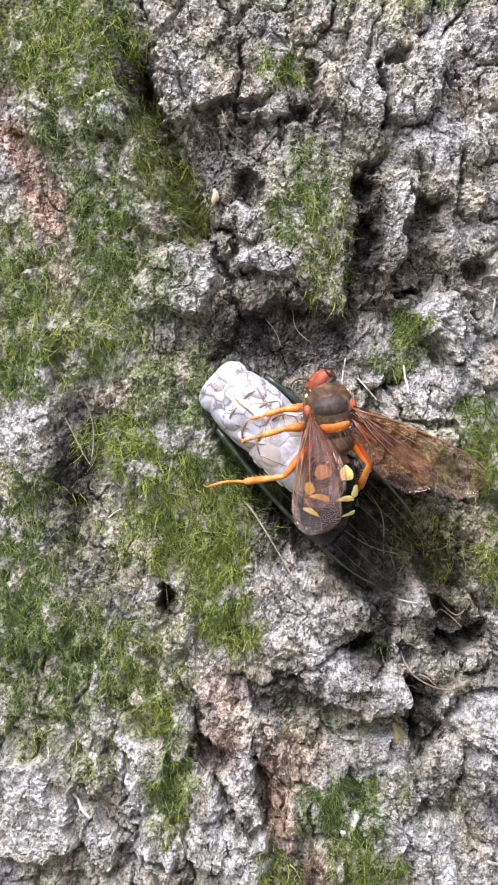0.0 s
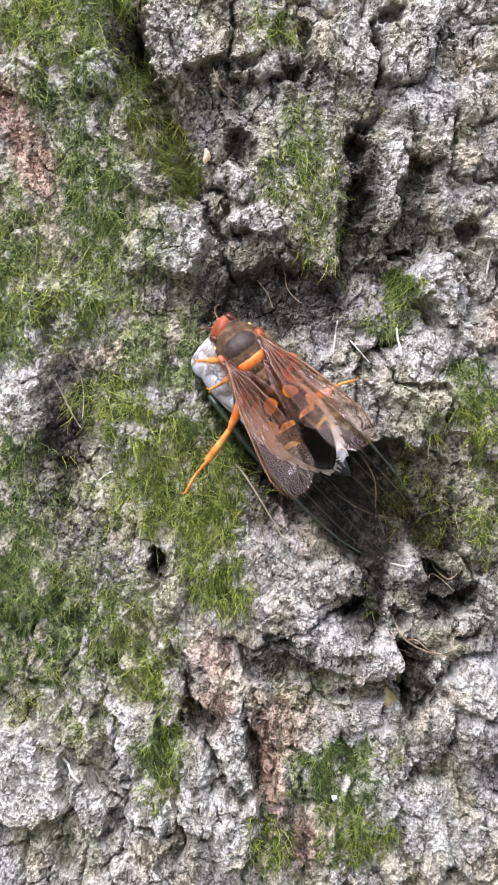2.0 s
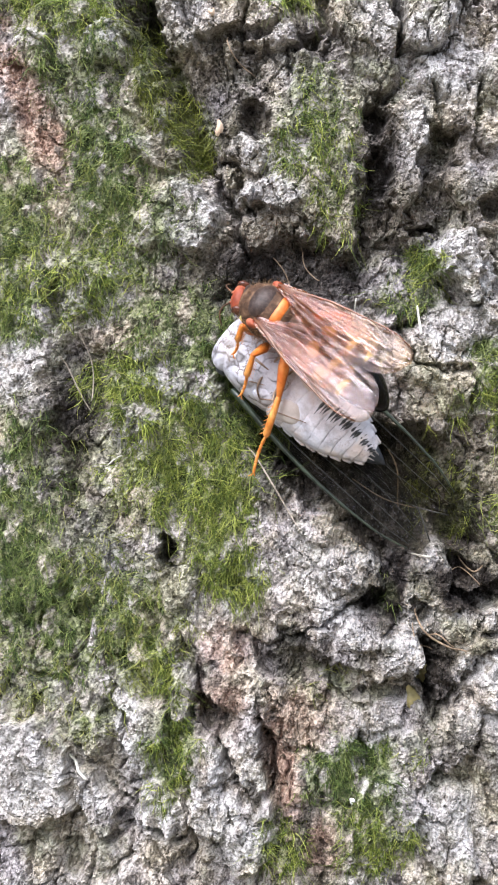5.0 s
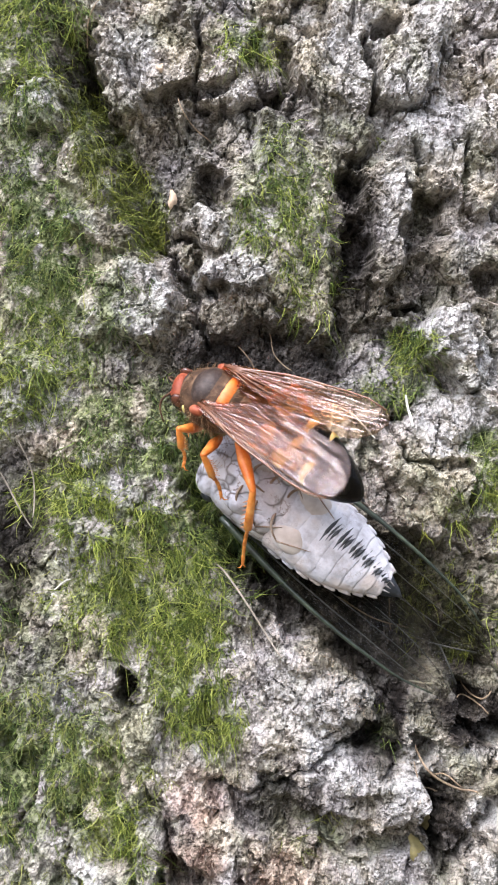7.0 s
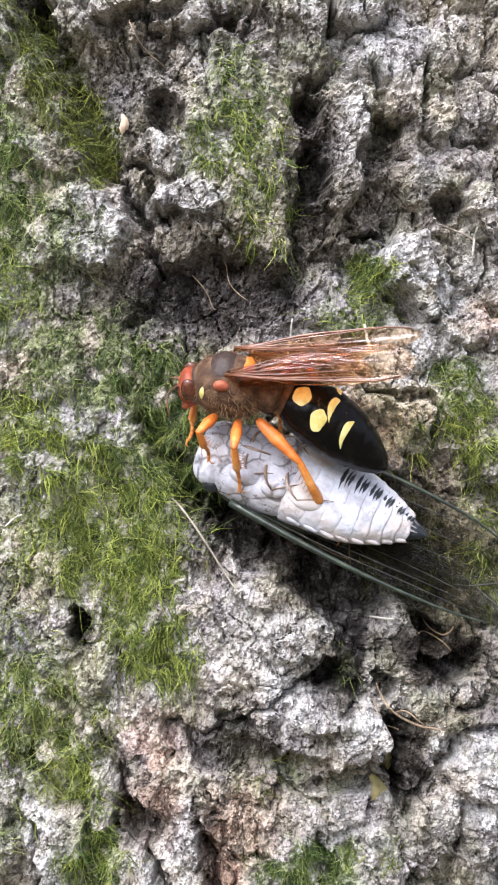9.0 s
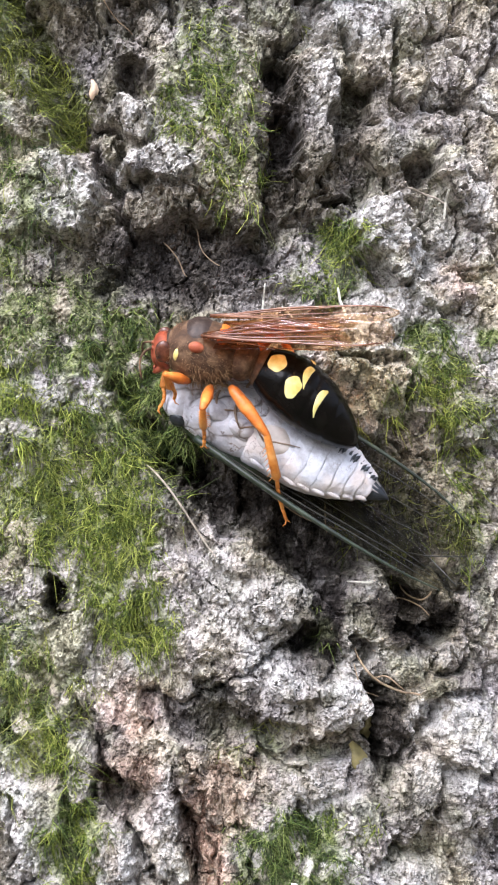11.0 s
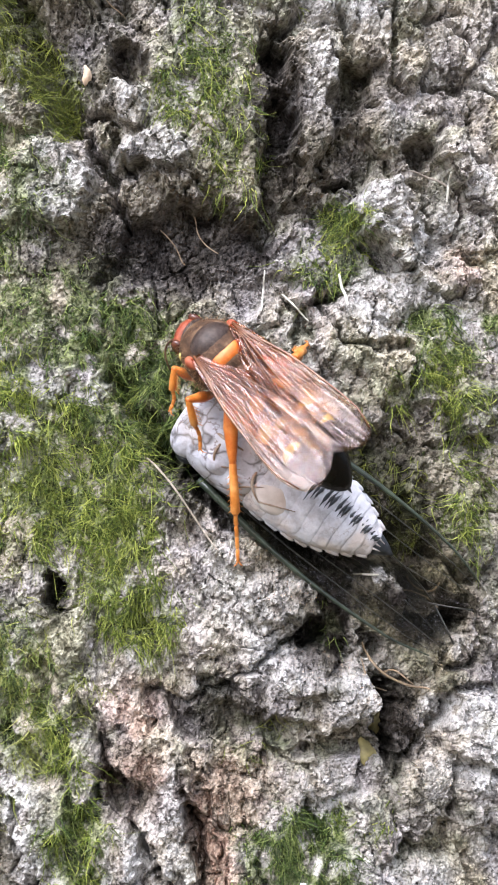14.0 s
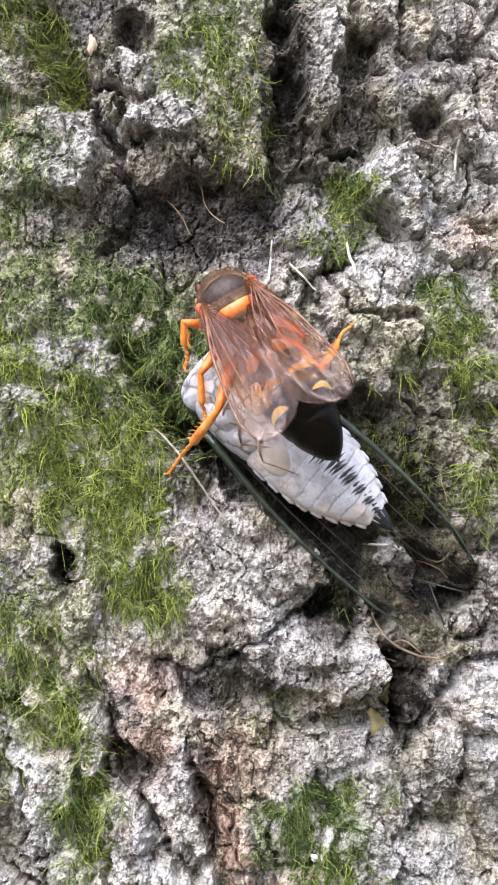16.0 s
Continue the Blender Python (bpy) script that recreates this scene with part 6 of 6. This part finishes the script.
# seconds, droop, turn to the left
HEAD_TURNS = [
    (0, 6, 38),
    (0.5, 6, 34),
    (1, 6, 24),
    (3, 6, 20),
    (5.5, 8, 22),
    (7, 14, 15),
    (7.5, 6, 14),
    (8, 6, 28),
    (8.5, 16, 6),
    (9.2, 18, 6),
    (11.3, 15, 8),
    (12.5, 12, 6),
    (13.5, 12, 14),
    (14, 30, 16),
    (14.5, 58, 8),
    (16, 62, 0),
]
ABDOMEN_TURNS = [
    (0, 10, -12),
    (1.5, 6, 0),
    (3, 6, 2),
    (5.5, 12, -8),
    (7, 10, -6),
    (7.5, 6, -26),
    (8, 4, -20),
    (8.5, 13, -4),
    (9.2, 16, -6),
    (11.3, 16, -4),
    (12.5, 18, -4),
    (13.5, 8, -4),
    (14.5, 4, 2),
    (16, 4, 4),
]
# seconds, sweep out from straight back, tilt, lift
LEFT_SWEEP = [
    (0, 19, -6, 44),
    (0.5, 10, -8, 3),
    (1, 12, -8, 3),
    (2, 12, -8, 3),
    (3, 12, -8, 3),
    (5.5, 15, -10, 4),
    (7, 13, -12, 4),
    (7.3, 12, -12, 3.4),
    (7.5, 30, -5, 48),
    (7.7, 64, 0, 40),
    (8, 88, 0, 42),
    (8.2, 50, 0, 8.4),
    (8.5, 6, -10, 15),
    (9.2, 9, -10, 16),
    (11.3, 5, -10, 13),
    (12.5, 9, -8, 9),
    (13.5, 7, -8, 6),
    (14, 10, -8, 5.5),
    (14.5, 12, -8, 6),
    (15, 9, -8, 8),
    (16, 8, -8, 13),
]
RIGHT_SWEEP = [
    (0, 56, 0, 3),
    (0.25, 40, 0, 3),
    (0.5, 22, -4, 3),
    (1, 22, -6, 3),
    (1.5, 15, -8, 3),
    (2, 13, -8, 3),
    (3, 12, -8, 3),
    (5.5, 1, -10, 4),
    (7, 5, -12, 4),
    (7.3, 6, -10, 3.4),
    (7.5, 11, -4, 3),
    (7.7, 44, 0, 3.4),
    (8, 21, 0, 4),
    (8.2, 20, 0, 8.4),
    (8.5, 8, -8, 15),
    (9.2, 3, -8, 16),
    (11.3, 5, -8, 13),
    (12.5, 0, -8, 9),
    (13.5, -1, -8, 6),
    (14, 0, -8, 5.5),
    (14.5, 1, -8, 6),
    (15, 2, -8, 8),
    (16, 6, -8, 13),
]
# where the feet stand: seconds, u, w, height
LEFT_HIND_FEET = [
    (0, -5.45, -4.76, 5),
    (0.5, -6.04, -5.77, 5),
    (1, -8.45, -7.28, 5),
    (1.5, -7.22, -10.01, 5),
    (2, -7.37, -10.62, 5),
    (2.5, -7.51, -11.61, 5),
    (3, -6, -11.79, 5),
    (5.5, 0.1, -9.55, 5),
    (6, 6.15, -3.51, 5),
    (6.5, 3.14, -8.99, 5),
    (7, 2.27, -7.04, 5),
    (7.5, 5.18, -9.94, 5),
    (8, 8.56, -18.94, 5),
    (8.5, 17.63, -13.27, 5),
    (9, 17.39, -12.08, 5),
    (9.2, 15.08, -13.22, 5),
    (11.3, 13.41, -13.67, 5),
    (12, 11.75, -11.99, 5),
    (12.5, 12.67, -15.77, 5),
    (13, 11.05, -18.36, 5),
    (13.5, 10.04, -19.01, 5),
    (14, 8.31, -19.94, 5),
    (14.5, 8.42, -20.16, 5),
    (15, 6.16, -16.57, 5),
    (15.5, 6.45, -16.14, 5),
    (16, 0.65, -12.02, 5),
]
LEFT_MID_FEET = [
    (0, -0.65, 1.76, 8),
    (0.5, -0.72, 2.36, 8),
    (1, -1.75, 1.77, 8),
    (1.5, -1.66, 1.92, 8),
    (2, -4.02, 3.47, 8),
    (3, -2.4, 1.55, 8),
    (5.5, -1.58, 0.15, 8),
    (6, -0.53, 2.8, 8),
    (6.5, -3.08, 4.24, 8),
    (7, 0.2, 0.61, 8),
    (7.5, 8.41, 1.73, 8),
    (8, 5.36, -3.32, 8),
    (8.5, 6.99, -4.74, 8),
    (9, 6.88, -6.31, 8),
    (9.2, 6.74, -5.01, 8),
    (11.3, 5.08, -5.73, 8),
    (12, 4.21, -6.32, 8),
    (12.5, 7.28, -3.37, 8),
    (13.5, 5.31, -4.94, 8),
    (14.5, 4.89, -8.41, 8),
    (15, 5.02, -7.86, 8),
    (16, 4.52, -8.07, 8),
]
LEFT_FORE_FEET = [
    (0, -2.16, 4.19, 8),
    (0.5, -2.23, 5.77, 8),
    (1, -3.79, 6.17, 8),
    (1.5, -4.22, 6.28, 8),
    (2, -5.66, 7.22, 8),
    (3, -3.28, 6.07, 8),
    (5.5, -1.7, 5.76, 8),
    (6, -1.46, 6.87, 8),
    (7, -3.86, 4.15, 8),
    (7.5, 6.7, 4.82, 8),
    (8, 3.09, 0.35, 8),
    (8.5, 4.36, -2.24, 8),
    (9, 3.67, -2.99, 8),
    (9.2, 3.84, -1.26, 8),
    (11.3, 2.05, -0.49, 8),
    (12, 0.69, -0.84, 8),
    (12.5, 2.02, -0.42, 8),
    (13.5, 1.6, -2.94, 8),
    (14.5, 2.96, -1.94, 8),
    (15, 3.19, -1.87, 8),
    (16, 3.06, -1.22, 8),
]
RIGHT_FORE_FEET = [
    (0, 8.38, 8.98, 3.12),
    (0.5, 4.2, 10.64, 2.76),
    (1, 1.48, 9.98, 2.63),
    (1.5, 0.13, 8.08, 2.7),
    (2, -3.02, 9.84, 2.57),
    (2.5, -1.03, 9.49, 2.57),
    (3, -0.05, 9.71, 2.57),
    (5.3, -1.3, 8.25, 2.21),
    (5.5, 0.06, 7.97, 2.36),
    (6, -2.08, 6.53, 3.29),
    (6.5, -3.62, 8.21, 3),
    (7, -3.23, 8.15, 2.28),
    (7.5, 11.88, 7.79, 2.43),
    (8, 3.35, 3.81, 3.19),
    (8.5, 1.73, -1.69, 4.7),
    (9, 1.32, -0.85, 5.33),
    (9.2, 2.25, 0.07, 5.33),
    (11.3, 0.56, -1.4, 6.26),
    (11.5, 0.28, -1.45, 6.4),
    (12, -0.35, -0.81, 5.99),
    (12.5, 2.04, -0.09, 3.48),
    (13, 2.39, -1.11, 3.36),
    (13.5, 2.18, 0.22, 2.69),
    (14, 4.5, 1.47, 2.01),
    (14.5, 5.85, 1.76, 2.02),
    (15, 5.8, 2.27, 1.98),
    (15.5, 8.58, 1.89, 1.92),
    (16, 7.32, 3.16, 1.89),
]
RIGHT_MID_FEET = [
    (0, 11.85, -1.14, 3.48),
    (0.5, 10.59, 2.14, 3.92),
    (1, 8.97, 2.49, 4.16),
    (1.5, 8.71, 1.85, 4.15),
    (2, 4.83, 2.8, 4.39),
    (2.5, 6.03, 1.66, 4.39),
    (3, 7.02, 1.88, 4.39),
    (5.3, 8.31, 4.23, 4.66),
    (5.5, 9.75, 4.31, 5.05),
    (6, 8.21, 4.26, 5.15),
    (6.5, 6.25, 4.78, 5.29),
    (7, 6.49, 4.88, 5.33),
    (7.5, 17.27, -1.03, 5.18),
    (8, 12.69, -1.34, 4),
    (8.5, 12.4, -2.25, 4.23),
    (9, 11.98, -1.53, 4.72),
    (9.2, 12.91, -0.61, 4.72),
    (11.3, 11.11, -2.99, 5.47),
    (11.5, 10.85, -2.88, 5.58),
    (12, 10.22, -2.34, 5.25),
    (12.5, 12.41, -2.71, 3.98),
    (13, 12.52, -4.36, 4.54),
    (13.5, 11.81, -3.86, 4.93),
    (14, 12.84, -4.2, 5.6),
    (14.5, 13.39, -4.06, 6.88),
    (15, 13.24, -3.67, 6.88),
    (15.5, 15.32, -4.78, 6.87),
    (16, 13.31, -4.17, 6.88),
]
RIGHT_HIND_FEET = [
    (0, 13.88, -7.92, 4.41),
    (0.5, 14.55, -3.62, 5.37),
    (1, 13.66, -2.62, 5.85),
    (2, 15.4, 4.36, 3),
    (3, 11.95, 4.64, 3),
    (5.3, 14.52, 1.6, 7),
    (5.5, 16.01, 1.96, 7.56),
    (6, 14.95, 2.91, 7.1),
    (6.5, 12.69, 2.65, 7.52),
    (7, 12.75, 2.8, 8.06),
    (7.5, 20.58, -6.83, 7.7),
    (8, 18.76, -4.88, 5.25),
    (8.5, 19.54, -2.33, 4.59),
    (9, 19.11, -1.62, 4.96),
    (9.2, 20.04, -0.7, 4.96),
    (11.3, 18.23, -3.63, 5.54),
    (11.5, 17.98, -3.4, 5.63),
    (12.5, 15.43, 7.03, 3),
    (13, 13.55, 5.92, 3),
    (13.5, 17.28, 5.09, 3),
    (14, 17.26, 3.87, 3),
    (14.5, 18.6, 3.2, 3),
    (15, 19.2, 3.2, 3),
    (15.5, 21.4, 2.3, 3),
    (16, 20.95, 2.26, 3),
]
FEET = {("left", "fore"): LEFT_FORE_FEET, ("left", "mid"): LEFT_MID_FEET, ("left", "hind"): LEFT_HIND_FEET, ("right", "fore"): RIGHT_FORE_FEET, ("right", "mid"): RIGHT_MID_FEET, ("right", "hind"): RIGHT_HIND_FEET}



def motions():
    size = MM * WASP_SIZE
    walk(cicada, [(t, lying(*row)) for t, *row in CICADA_WAY])
    way = {t: lying(*row) for t, *row in WASP_WAY}
    walk(wasp, list(way.items()))
    walk(wasp_head, [(t, pose(3.5 * size, 0, -0.3 * size, 0, down, turn)) for t, down, turn in HEAD_TURNS])
    walk(wasp_abdomen, [(t, pose(-5.1 * size, 0, 0.0, 0, -droop, turn)) for t, droop, turn in ABDOMEN_TURNS])
    for which, side, sweeps in (("left", 1, LEFT_SWEEP), ("right", -1, RIGHT_SWEEP)):
        fore, hind = wasp_wings[which]
        walk(fore, [(t, pose(0.5 * size, side * 2.9 * size, 2.9 * size, side * lift, up, -side * a)) for t, a, lift, up in sweeps])
        walk(hind, [(t, pose(-1.2 * size, side * 2.7 * size, 2.4 * size, side * lift, up - 1, -side * (a * 0.9 + 2))) for t, a, lift, up in sweeps])
    for (which, kind), feet in FEET.items():
        side = 1 if which == "left" else -1
        (x, y, z), thigh, shin = LEGS[kind]
        upper, lower, bend = [], [], None
        at = np.array(feet)
        for t in way:
            u, w, out = (float(np.interp(t, at[:, 0], at[:, k])) for k in (1, 2, 3))
            foot = way[t].inverted() @ Vector((u * MM, -out * MM, 1 + w * MM)) / size
            m1, m2, bend = reach((x, side * y, z), foot, thigh, shin, ({"fore": 0.35, "mid": 0.1, "hind": -0.7 if side > 0 else -1.0}[kind], side * (0.6 if side > 0 else 0.1), 0.12 if kind == "hind" or side < 0 else 0.7), bend)
            upper.append((t, m1))
            lower.append((t, m2))
        leg, low, foot_part = wasp_legs[which, kind]
        walk(leg, upper)
        walk(low, lower)
        walk(foot_part, lower)


motions()
